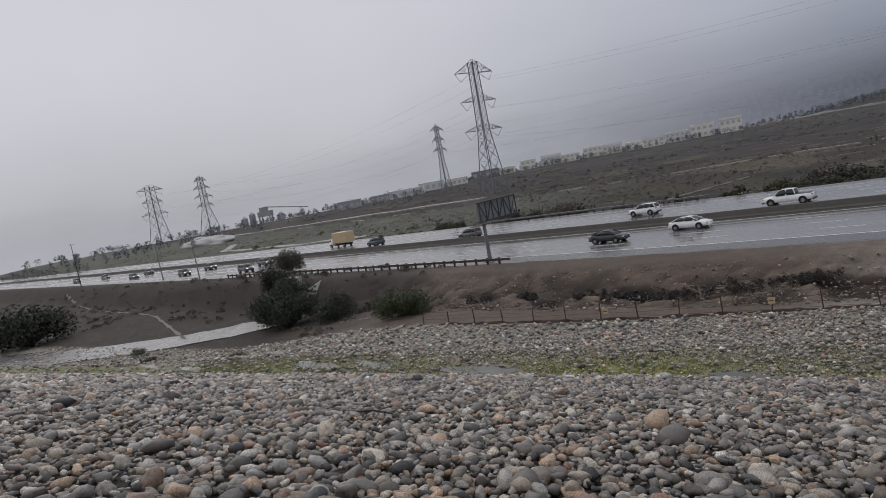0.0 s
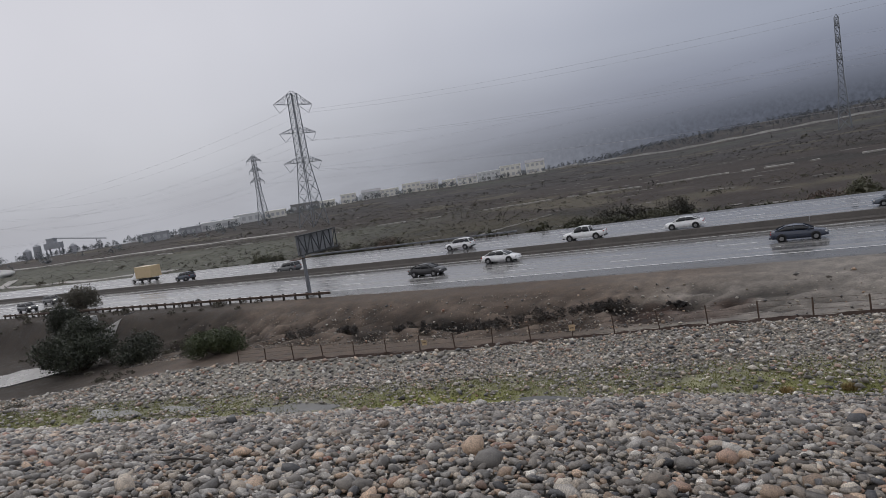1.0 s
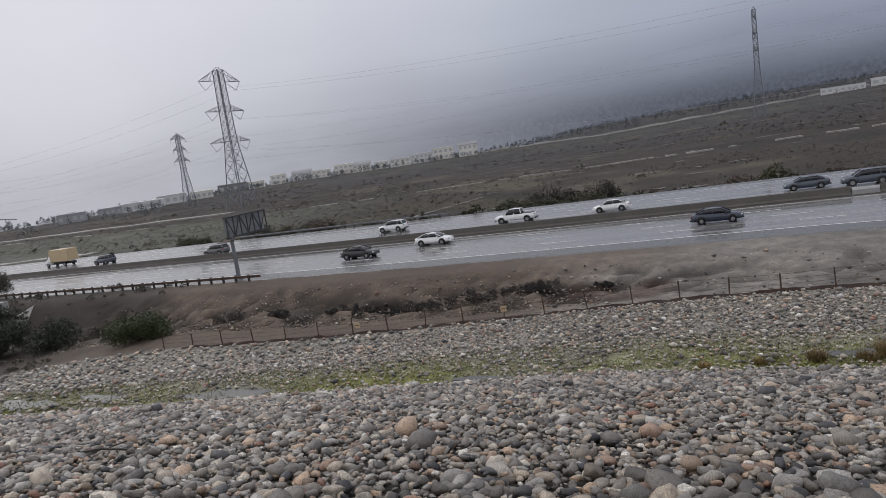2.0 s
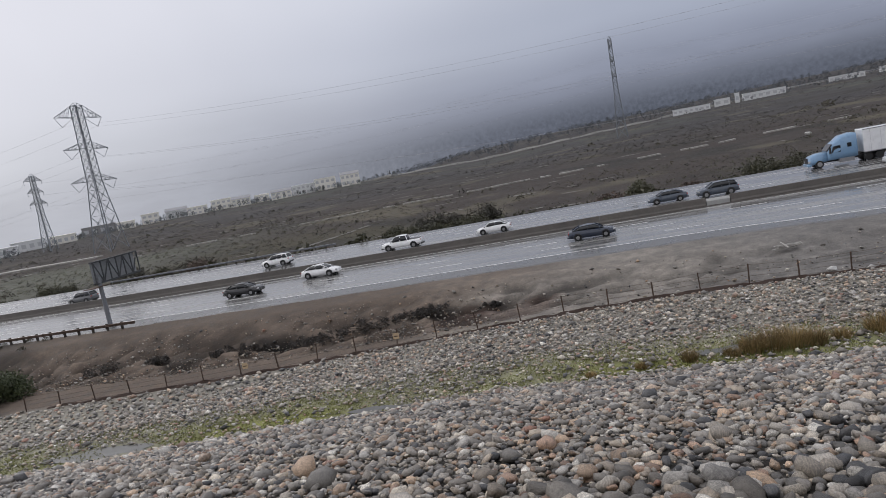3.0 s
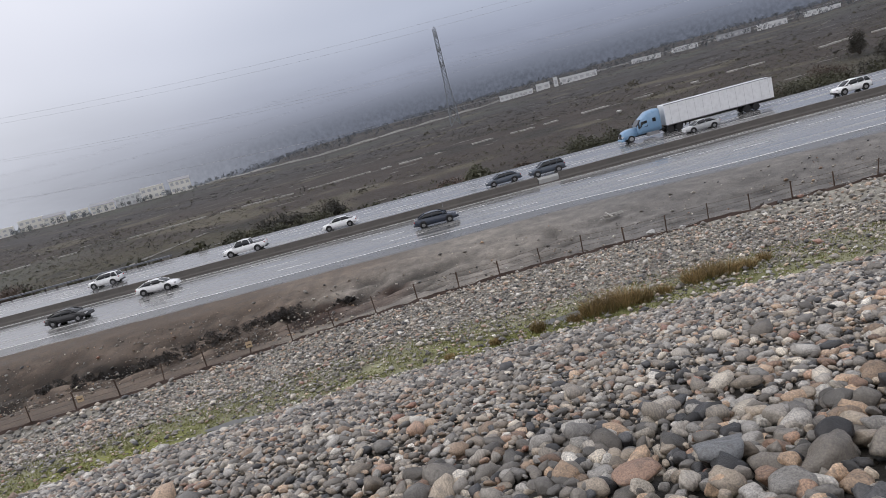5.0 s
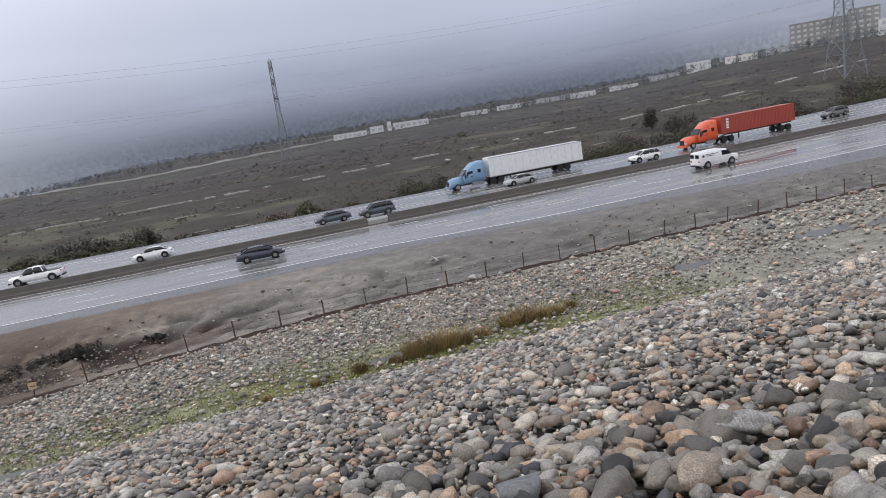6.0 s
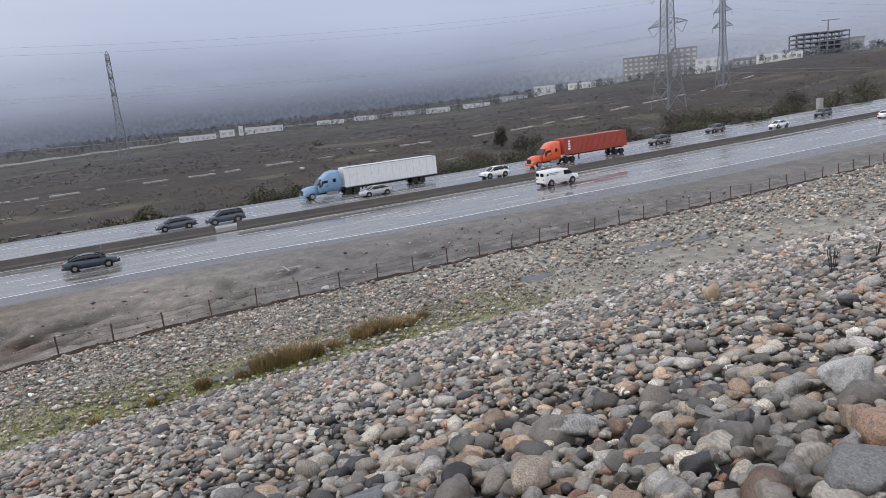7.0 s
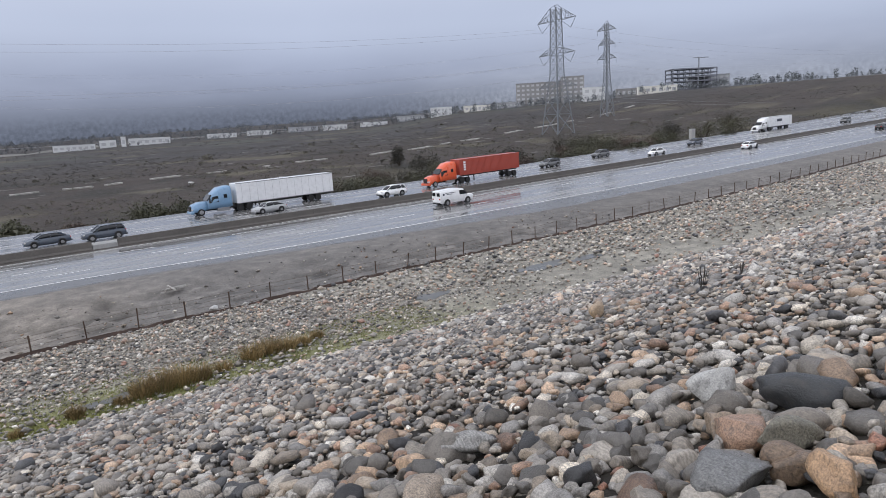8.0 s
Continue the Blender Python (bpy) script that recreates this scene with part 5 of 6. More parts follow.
def hills():
    """A plain far glowing backdrop: haze-painted hill flanks that fade upward into cloud."""
    m = bpy.data.materials.new("painted_haze_hillside")
    m.use_nodes = True
    n, l = m.node_tree.nodes, m.node_tree.links
    n.clear()
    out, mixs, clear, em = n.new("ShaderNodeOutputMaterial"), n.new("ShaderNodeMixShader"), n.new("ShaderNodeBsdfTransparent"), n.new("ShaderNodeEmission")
    veil = n.new("ShaderNodeVertexColor")
    veil.layer_name = "veil"
    sep = n.new("ShaderNodeSeparateColor")
    l.new(veil.outputs[0], sep.inputs[0])
    pos = n.new("ShaderNodeNewGeometry").outputs["Position"]
    flat = n.new("ShaderNodeMapping")
    flat.inputs["Scale"].default_value = (1.0, 1.0, 4.5)
    l.new(pos, flat.inputs["Vector"])
    bank = noise_node(n, l, flat.outputs[0], 0.0022, 5, 0.55)
    woods = noise_node(n, l, pos, 0.05, 4, 0.6)
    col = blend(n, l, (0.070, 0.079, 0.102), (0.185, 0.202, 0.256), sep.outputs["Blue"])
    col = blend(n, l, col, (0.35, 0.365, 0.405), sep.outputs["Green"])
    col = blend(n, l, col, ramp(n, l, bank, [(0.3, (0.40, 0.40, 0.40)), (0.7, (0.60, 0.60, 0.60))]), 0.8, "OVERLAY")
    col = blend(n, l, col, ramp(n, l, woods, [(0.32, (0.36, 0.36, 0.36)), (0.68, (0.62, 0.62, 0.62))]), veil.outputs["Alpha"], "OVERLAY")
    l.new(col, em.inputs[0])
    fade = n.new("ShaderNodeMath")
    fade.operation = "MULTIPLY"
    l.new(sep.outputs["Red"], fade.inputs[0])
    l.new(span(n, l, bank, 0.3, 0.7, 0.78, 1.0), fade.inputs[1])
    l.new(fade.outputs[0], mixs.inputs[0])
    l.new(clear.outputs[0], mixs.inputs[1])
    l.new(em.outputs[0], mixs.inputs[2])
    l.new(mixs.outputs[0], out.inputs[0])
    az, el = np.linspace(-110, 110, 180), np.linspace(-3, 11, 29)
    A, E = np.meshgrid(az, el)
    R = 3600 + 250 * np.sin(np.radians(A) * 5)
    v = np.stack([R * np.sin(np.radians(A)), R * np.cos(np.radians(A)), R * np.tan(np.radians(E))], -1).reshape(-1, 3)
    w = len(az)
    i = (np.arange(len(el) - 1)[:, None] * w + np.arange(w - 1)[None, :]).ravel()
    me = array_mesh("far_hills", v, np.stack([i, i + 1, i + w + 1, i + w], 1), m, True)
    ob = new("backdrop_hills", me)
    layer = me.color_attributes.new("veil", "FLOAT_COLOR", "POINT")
    c = np.ones((len(v), 4), np.float32)
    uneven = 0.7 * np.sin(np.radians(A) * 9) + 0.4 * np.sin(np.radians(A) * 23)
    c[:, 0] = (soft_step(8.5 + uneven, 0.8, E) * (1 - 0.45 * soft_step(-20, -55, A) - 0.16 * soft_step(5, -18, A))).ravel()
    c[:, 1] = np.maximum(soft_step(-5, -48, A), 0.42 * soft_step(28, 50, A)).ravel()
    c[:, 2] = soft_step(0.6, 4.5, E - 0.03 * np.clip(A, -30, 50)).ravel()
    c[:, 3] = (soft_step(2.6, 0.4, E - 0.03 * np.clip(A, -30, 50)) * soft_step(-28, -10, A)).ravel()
    layer.data.foreach_set("color", c.ravel())
    tagged(ob, "blue-grey hillside fading into low cloud", "backdrop", kind="structure")


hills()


# ---- cobbles ----
def rock_shape(seed, level):
    """A river-worn cobble of about unit radius, flattened, with a few soft facets."""
    r = np.random.RandomState(seed)
    bm = bmesh.new()
    if level:
        bmesh.ops.create_icosphere(bm, subdivisions=level, radius=1.0)
    else:
        tips = [bm.verts.new(q) for q in ((1, 0, 0), (0, 1, 0), (-1, 0, 0), (0, -1, 0), (0, 0, 1), (0, 0, -1))]
        for k in range(4):
            bm.faces.new((tips[k], tips[(k + 1) % 4], tips[4]))
            bm.faces.new((tips[(k + 1) % 4], tips[k], tips[5]))
    bm.verts.index_update()
    v = np.array([q.co for q in bm.verts])
    f = np.array([[q.index for q in p.verts] for p in bm.faces])
    bm.free()
    if not level:
        v = v * (1 + 0.22 * r.normal(size=(6, 1)).clip(-1, 1)) * 1.12
    for _ in range(8 if level else 0):
        d = r.normal(size=3)
        d /= np.linalg.norm(d)
        cut = r.uniform(0.54, 0.87)
        over = np.clip(v @ d - cut, 0, None)
        v = v - 0.92 * over[:, None] * d
    for _ in range(3):
        k, ph = r.normal(size=3) * 1.6, r.uniform(0, 6)
        v = v * (1 + 0.07 * np.sin(v @ k * 2 + ph))[:, None]
    v = v * np.array((1.0, r.uniform(0.62, 0.9), r.uniform(0.5, 0.74) if level > 1 else r.uniform(0.40, 0.60)))
    return v, f


SHAPES_FINE = [rock_shape(i, 3) for i in range(14)]
SHAPES_MID = [rock_shape(40 + i, 2) for i in range(12)]
SHAPES_FAR = [rock_shape(80 + i, 1) for i in range(10)]
SHAPES_TINY = [rock_shape(120 + i, 0) for i in range(10)]


def turn_matrices(r, n, lean):
    """Random turns about the upright, with a random lean, following the slope."""
    a, b, c = r.uniform(0, 2 * np.pi, n), r.normal(0, lean, n), r.normal(0, lean, n) - 0.2
    ca, sa, cb, sb, cc, sc = np.cos(a), np.sin(a), np.cos(b), np.sin(b), np.cos(c), np.sin(c)
    o, z = np.ones(n), np.zeros(n)
    rz = np.stack([np.stack([ca, -sa, z], -1), np.stack([sa, ca, z], -1), np.stack([z, z, o], -1)], 1)
    ry = np.stack([np.stack([cb, z, sb], -1), np.stack([z, o, z], -1), np.stack([-sb, z, cb], -1)], 1)
    rx = np.stack([np.stack([o, z, z], -1), np.stack([z, cc, -sc], -1), np.stack([z, sc, cc], -1)], 1)
    return rx @ ry @ rz


# Large stones: place, half sizes, colour, shape, turn, label
BOULDERS = [
    (2.19, 4.12, (0.16, 0.14, 0.17), (0.018, 0.017, 0.018), 1, 20, "small black wet boulder among pale cobbles"),
    (2.46, 3.50, (0.27, 0.16, 0.18), (0.29, 0.24, 0.19), 2, 40, "pale tan oblong boulder on the cobbled slope"),
    (3.22, 1.64, (0.27, 0.21, 0.19), (0.15, 0.15, 0.148), 3, 10, "large speckled grey boulder on the cobbled slope"),
    (3.35, 1.20, (0.19, 0.15, 0.15), (0.40, 0.27, 0.17), 4, 60, "orange-tan rounded boulder on the cobbled slope"),
    (4.94, 2.77, (0.30, 0.20, 0.22), (0.42, 0.415, 0.395), 5, -15, "whitish banded boulder on the cobbled slope"),
    (4.72, 1.99, (0.40, 0.22, 0.20), (0.03, 0.032, 0.034), 6, -60, "long dark slab of wet rock among cobbles", 8),
    (3.85, 1.67, (0.24, 0.16, 0.18), (0.15, 0.14, 0.11), 7, -30, "olive brown boulder on the cobbled slope"),
    (4.03, 2.19, (0.17, 0.15, 0.17), (0.25, 0.195, 0.145), 10, 15, "tan egg-shaped boulder on the cobbled slope"),
    (3.46, 4.27, (0.25, 0.16, 0.14), (0.27, 0.265, 0.255), 11, -35, "flat grey boulder bedded in cobbles"),
    (0.88, 4.42, (0.22, 0.15, 0.14), (0.30, 0.20, 0.15), 12, 5, "pinkish flat boulder bedded in cobbles"),
    (1.49, 4.36, (0.24, 0.20, 0.18), (0.17, 0.175, 0.18), 13, 30, "blue-grey faceted boulder bedded in cobbles"),
    (12.6, 10.4, (0.45, 0.25, 0.32), (0.36, 0.27, 0.18), 8, 25, "pale tan angular boulder further down the slope"),
    (57.5, 197.4, (1.1, 0.8, 0.9), (0.6, 0.59, 0.57), 13, 20, "pale boulder lying on the dark scrub plain"),
    (14.0, 46.0, (0.40, 0.3, 0.3), (0.55, 0.54, 0.52), 9, 25, "whitish stone beside the wire fence"),
]


PUDDLES = [(26.4, 36.8, 1.5, 0.7), (37.5, 37.0, 2.6, 0.9), (42.0, 36.2, 2.0, 0.6), (-58.4, 23.7, 2.2, 0.5), (-43.8, 27.2, 2.6, 0.7), (-38.0, 28.4, 2.0, 0.5),
           (-27.7, 28.8, 3.4, 0.9), (-66.0, 23.0, 2.0, 0.4), (-12.0, 30.6, 2.0, 0.6), (5.0, 33.8, 1.5, 0.5)]


def keep_rock(x, y, r):
    """Thins the cobbles on the grassy bench and keeps them out of the puddles."""
    yt = toe(x)
    on_slope = y < yt - 3.5 + 1.3 * waves(x, y, 2.0)
    grassy = (y >= yt - 3.5) & (y < yt + 4.5)
    chance = np.where(on_slope, 1.0, np.where(grassy, 0.5 + 0.3 * waves(x, y, 1.7), 1.0))
    muddy = (x > 20) & (x < 52) & ~on_slope & (y < toe(x) + 6.5 + waves(x, y, 4.0))
    chance = np.where(muddy, chance * (0.6 + 0.25 * waves(x, y, 2.2)), chance)
    ok = r.uniform(size=len(x)) < chance
    for px, py, a, b in PUDDLES:
        ok &= ((x - px) / a) ** 2 + ((y - py) / b) ** 2 > 1.0
    for b in BOULDERS:
        ok &= np.hypot(x - b[0], y - b[1]) > 0.72 * (b[2][0] + b[2][1]) / 2
    return ok & (y < 45.35 + 0.2 * waves(x, y, 1.1) - np.where(x < 5, 0.1 * (np.sqrt((x - 5) ** 2 + 60) - 7.7), 0))


def scatter(seed, x0, x1, y0, y1, step, size, spread, near, far, most=0.36):
    r = np.random.RandomState(seed)
    gx, gy = np.meshgrid(np.arange(x0, x1, step), np.arange(y0, y1, step * 0.92))
    gx = gx + (np.arange(gx.shape[0]) % 2)[:, None] * step / 2
    x, y = gx.ravel() + r.normal(0, step * 0.22, gx.size), gy.ravel() + r.normal(0, step * 0.22, gx.size)
    d = np.hypot(x, y)
    ahead = (d < 6.8) | (y > -0.08 * np.abs(x))
    ok = (d >= near) & (d < far) & ahead & keep_rock(x, y, r)
    x, y = x[ok], y[ok]
    s = np.clip(size * np.exp(r.normal(0, spread, len(x))), 0.035, most)
    s = np.where(y > toe(x) - 3, s * 0.8, s)
    z = height(x, y) + 0.35 * s + r.uniform(-0.04, 0.06, len(x))
    return x, y, z, s, turn_matrices(r, len(x), 0.3)


def pile(name, shapes, batches, label, material=ROCK, smooth=True):
    """All the cobbles of one stretch as one mesh."""
    vs, fs, base = [], [], 0
    for x, y, z, s, m in batches:
        which = (np.arange(len(x)) * 7919) % len(shapes)
        for k, (v, f) in enumerate(shapes):
            i = np.nonzero(which == k)[0]
            if not len(i):
                continue
            w = np.einsum("nij,vj->nvi", m[i], v) * s[i][:, None, None] + np.stack([x[i], y[i], z[i]], -1)[:, None, :]
            vs.append(w.reshape(-1, 3))
            fs.append((f[None] + (base + np.arange(len(i)) * len(v))[:, None, None]).reshape(-1, 3))
            base += len(i) * len(v)
    ob = new(name, array_mesh(name, np.concatenate(vs), np.concatenate(fs), material, smooth))
    return tagged(ob, label, "cobbles", kind="stuff")


near_set = [scatter(1, -8, 8, -3.0, 8, 0.130, 0.071, 0.38, 0.0, 6.8), scatter(2, 0.4, 8, -4, 8, 0.34, 0.115, 0.28, 0.0, 6.8),
            scatter(10, -8, 0.4, -4, 8, 0.5, 0.10, 0.26, 0.0, 6.8), scatter(9, 2.9, 6.6, -2.5, 4.2, 0.52, 0.14, 0.25, 0.0, 6.8)]
mid_set = [scatter(3, -20, 20, -3, 20, 0.128, 0.066, 0.42, 6.8, 17.0), scatter(4, -20, 20, -3, 20, 0.5, 0.115, 0.28, 6.8, 17.0)]
outer_set = [scatter(7, -30, 30, -4, 30, 0.148, 0.08, 0.42, 17.0, 29.0)]
far_set = [scatter(5, -52, 52, -6, 46, 0.19, 0.102, 0.45, 29.0, 48.0), scatter(6, -80, 130, -8, 46, 0.5, 0.2, 0.4, 48.0, 130.0),
           scatter(8, -135, -80, -10, 40, 0.60, 0.22, 0.36, 48.0, 140.0)]

# The biggest stones in front of the eye are single objects.
x, y, z, s, m = near_set[0]
order = np.argsort(np.hypot(x - 2.2, y - 4.2))
single, rest = order[:290], order[290:]
near_set[0] = (x[rest], y[rest], z[rest], s[rest], m[rest])
ROCK_MESHES = []
for v, f in SHAPES_FINE:
    ROCK_MESHES.append(array_mesh("rock", v, f, ROCK, True))
for n, i in enumerate(single):
    ob = new("rock", ROCK_MESHES[n % len(ROCK_MESHES)])
    ob.parent = ground
    ob.matrix_world = Matrix.LocRotScale((x[i], y[i], z[i]), Matrix(m[i].tolist()).to_quaternion(), (s[i], s[i], s[i]))
close, rim = [], []
for x, y, z, s, m in near_set:
    k = (np.hypot(x - 2.2, y - 2.4) < 2.3) & (y > 0.9)
    close.append((x[k], y[k], z[k], s[k], m[k]))
    rim.append((x[~k], y[~k], z[~k], s[~k], m[~k]))
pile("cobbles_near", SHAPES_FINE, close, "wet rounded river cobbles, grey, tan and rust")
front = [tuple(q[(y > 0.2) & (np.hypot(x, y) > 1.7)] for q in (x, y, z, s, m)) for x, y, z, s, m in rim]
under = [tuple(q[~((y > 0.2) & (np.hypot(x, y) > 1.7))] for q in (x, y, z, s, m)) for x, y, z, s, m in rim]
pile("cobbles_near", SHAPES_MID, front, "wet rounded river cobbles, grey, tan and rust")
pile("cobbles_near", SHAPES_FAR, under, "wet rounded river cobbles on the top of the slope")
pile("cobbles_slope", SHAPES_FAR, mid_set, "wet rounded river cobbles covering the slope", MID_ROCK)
pile("cobbles_slope", SHAPES_TINY, outer_set, "wet cobbles low on the slope", LIT_ROCK)
pile("cobbles_far", SHAPES_TINY, far_set, "pale wet cobbles, brightened in colour, on the bench and far slope", BENCH_ROCK)


def boulder_stone(name, x, y, size, colour, shape, rz, label, tilt=0.0):
    mt = rock_material(name + "_stone", 0.95, 1.05, colour)
    v, f = rock_shape(200 + shape, 3)
    ob = new(name, array_mesh(name, v, f, mt, True))
    ob.matrix_world = pose(x, y, h(x, y) + 0.5 * size[2] + 0.07, tilt, 0, rz) @ Matrix.Diagonal((*size, 1))
    return tagged(ob, label, "boulder", "large stones on the slope")


for b in BOULDERS:
    boulder_stone("boulder", *b)

for px, py, a, b in PUDDLES:
    bm = bmesh.new()
    ring = []
    for k in range(26):
        t = k / 26 * 2 * math.pi
        q = 1 + 0.22 * math.sin(3 * t + px) + 0.13 * math.sin(5 * t + py)
        ring.append(bm.verts.new((px + a * q * math.cos(t), py + b * q * math.sin(t), 0)))
    lo = h(px, py) + 0.03
    for v in ring:
        v.co.z = lo + 0.02 * (v.co.x - px)
    bm.faces.new(ring)
    tagged(new("puddle", mesh_of("puddle", bm, WATER)), "shallow rain puddle on the gravel bench", "puddle", "rain puddles")


# Loose stones on the bare bank
rb2 = np.random.RandomState(15)
bx, by = rb2.uniform(-70, 60, 16000), 46 + 9.5 * rb2.uniform(0, 1, 16000) ** 1.4
sel = rb2.uniform(size=16000) < np.where(bx < -6, 0.9, 0.22) * (0.5 + 0.5 * waves(bx, by, 2.4))
bx, by = bx[sel], by[sel]
bs = np.clip(0.06 * np.exp(rb2.normal(0, 0.6, len(bx))), 0.03, 0.22)
pile("rubble", SHAPES_TINY, [(bx, by, height(bx, by) + 0.3 * bs, bs, turn_matrices(rb2, len(bx), 0.4))], "loose stones and clods on the bare bank")


# ---- plants ----
def blades(seed, places, tall, wide, per, spread, material, name, label, category, kind="stuff"):
    r = np.random.RandomState(seed)
    n = len(places) * per
    c = np.repeat(np.asarray(places, float), per, axis=0)
    ang, off = r.uniform(0, 2 * np.pi, n), spread * np.sqrt(r.uniform(0, 1, n))
    x, y = c[:, 0] + off * np.cos(ang), c[:, 1] + off * np.sin(ang)
    z = height(x, y) + 0.02
    t = tall * r.uniform(0.35, 1.1, n) * np.where(off > 0.55 * spread, 0.72, 1.0)
    lean = np.stack([np.cos(ang), np.sin(ang)], -1) * (r.uniform(0.05, 1.1, n) * t)[:, None]
    face = r.uniform(0, np.pi, n)
    w = np.stack([np.cos(face), np.sin(face)], -1) * wide
    a = np.stack([x - w[:, 0], y - w[:, 1], z - 0.05], -1)
    b = np.stack([x + w[:, 0], y + w[:, 1], z - 0.05], -1)
    mid = np.stack([x + lean[:, 0] * 0.4, y + lean[:, 1] * 0.4, z + t * 0.65], -1)
    mw = np.concatenate([w * 0.6, np.zeros((n, 1))], 1)
    tip = np.stack([x + lean[:, 0], y + lean[:, 1], z + t], -1)
    v = np.stack([a, b, mid + mw, mid - mw, tip], 1).reshape(-1, 3)
    i = np.arange(n)[:, None] * 5
    f = np.concatenate([i + np.array([[0, 1, 2]]), i + np.array([[0, 2, 3]]), i + np.array([[3, 2, 4]])])
    ob = new(name, array_mesh(name, v, f, material))
    return tagged(ob, label, category, kind=kind)


r = np.random.RandomState(9)
gx = r.uniform(-60, 24, 12000)
gy = toe(gx) + r.uniform(-4.5, 5.5, 12000)
green = (0.3 + 0.6 * waves(gx, gy, 3.1) + 0.35 * waves(gx, gy, 1.3, 3.0)) > -0.12
blades(10, np.stack([gx, gy], -1)[green], 0.085, 0.03, 5, 0.25, GRASS, "grass", "short yellow-green grass between stones", "grass")
TUFTS = [(3.3, 32.9, 0.35, 0.7), (5.3, 33.0, 0.4, 0.4), (6.3, 33.2, 0.55, 1.0), (7.2, 33.3, 0.65, 1.1), (8.2, 33.4, 0.65, 1.1), (9.1, 33.3, 0.5, 0.9), (10.4, 33.7, 0.4, 0.5),
         (12.2, 34.2, 0.55, 0.9), (13.2, 34.4, 0.6, 0.95), (14.2, 34.2, 0.5, 0.8), (15.2, 34.2, 0.45, 0.6), (16.4, 34.8, 0.35, 0.5), (1.0, 32.6, 0.3, 0.35), (-1.5, 32.2, 0.25, 0.3)]
for i, (tx, ty, rad, tall) in enumerate(TUFTS):
    tuft = blades(20 + i, [(tx, ty)], tall, 0.014, int(1100 * rad), rad, DRY, "grass_tuft", "dry tan grass tuft at the foot of the cobbles", "grass tuft")
    tuft["group"] = "grass tufts"
    base = blades(220 + i, [(tx, ty)], 0.42 * tall, 0.016, int(380 * rad), 1.15 * rad, GRASS, "grass_tuft", "green new growth round a dry grass tuft", "grass tuft")
    base["group"] = "grass tufts"


def twig(x, y, tall, seed):
    rr = random.Random(seed)
    t = thing("dead_weed", "thin leafless dark weed standing among the cobbles", "weed", "dead weeds", at=pose(x, y, h(x, y)))
    for _ in range(6):
        bm = bmesh.new()
        a, l = rr.uniform(0, 6.3), rr.uniform(0.05, 0.5)
        tip = (l * math.cos(a) * tall * 0.6, l * math.sin(a) * tall * 0.6, tall * rr.uniform(0.6, 1))
        beam(bm, (0, 0, -0.05), tip, 0.012)
        beam(bm, Vector(tip) * 0.6, Vector(tip) * 0.85 + Vector((rr.uniform(-.1, .1), rr.uniform(-.1, .1), 0.05)), 0.007)
        part("stem", bm, WOOD, t)


branch = thing("dead_branch", "dark wet dead branch lying on the cobbles", "branch", at=pose(-10.2, 7.45, h(-10.2, 7.45) + 0.13, 0, 0, 12))
bm = bmesh.new()
for a, b, w in (((-0.5, 0, 0), (-0.1, 0.04, 0.03), 0.035), ((-0.1, 0.04, 0.03), (0.5, -0.03, 0.02), 0.028)):
    beam(bm, a, b, w)
part("stem", bm, WOOD, branch)
bm = bmesh.new()
beam(bm, (0.0, 0.03, 0.03), (0.3, 0.2, 0.08), 0.016)
part("side_twig", bm, WOOD, branch)


def plank_heap(x, y):
    rr = random.Random(6)
    t = thing("plank_heap", "small heap of pale broken planks on the bare bank", "debris", at=pose(x, y, h(x, y) + 0.1))
    for k in range(6):
        bm = bmesh.new()
        a, l = rr.uniform(-0.5, 0.5) + (1.3 if k == 5 else 0), rr.uniform(0.5, 1.1)
        cx, cy = rr.uniform(-0.5, 0.5), rr.uniform(-0.25, 0.25)
        beam(bm, (cx - l * math.cos(a), cy - l * math.sin(a), 0.05 * k), (cx + l * math.cos(a), cy + l * math.sin(a), 0.05 * k + rr.uniform(0, 0.2)), 0.1)
        part("plank", bm, SAND, t)


plank_heap(13.1, 53.2)
twig(14.3, 8.6, 0.7, 1)
twig(17.5, 9.4, 0.5, 2)
twig(27.0, 16.5, 0.6, 3)


def clump_leaves(r, centres, radii, count, size):
    """Small leaf quads on the outside of several uneven lobes."""
    which = r.choice(len(centres), count, p=radii ** 2 / np.sum(radii ** 2))
    d = r.normal(size=(count, 3))
    d /= np.linalg.norm(d, axis=1)[:, None]
    rad = radii[which] * (1.12 - 0.6 * r.uniform(size=count) ** 1.5) * (1 + 0.18 * np.sin(d[:, 0] * 7 + which) * np.sin(d[:, 2] * 6 + 2 * which))
    c = centres[which] + d * rad[:, None]
    a = r.normal(size=(count, 3))
    a /= np.linalg.norm(a, axis=1)[:, None]
    b = np.cross(a, d + 0.4 * r.normal(size=(count, 3)))
    b /= np.linalg.norm(b, axis=1)[:, None] + 1e-9
    s = size * r.uniform(0.5, 1.3, count)[:, None]
    v = np.stack([c - a * s, c + b * s * 0.5, c + a * s, c - b * s * 0.5], 1).reshape(-1, 3)
    f = np.arange(count)[:, None] * 4 + np.array([[0, 1, 2, 3]])
    return v, f


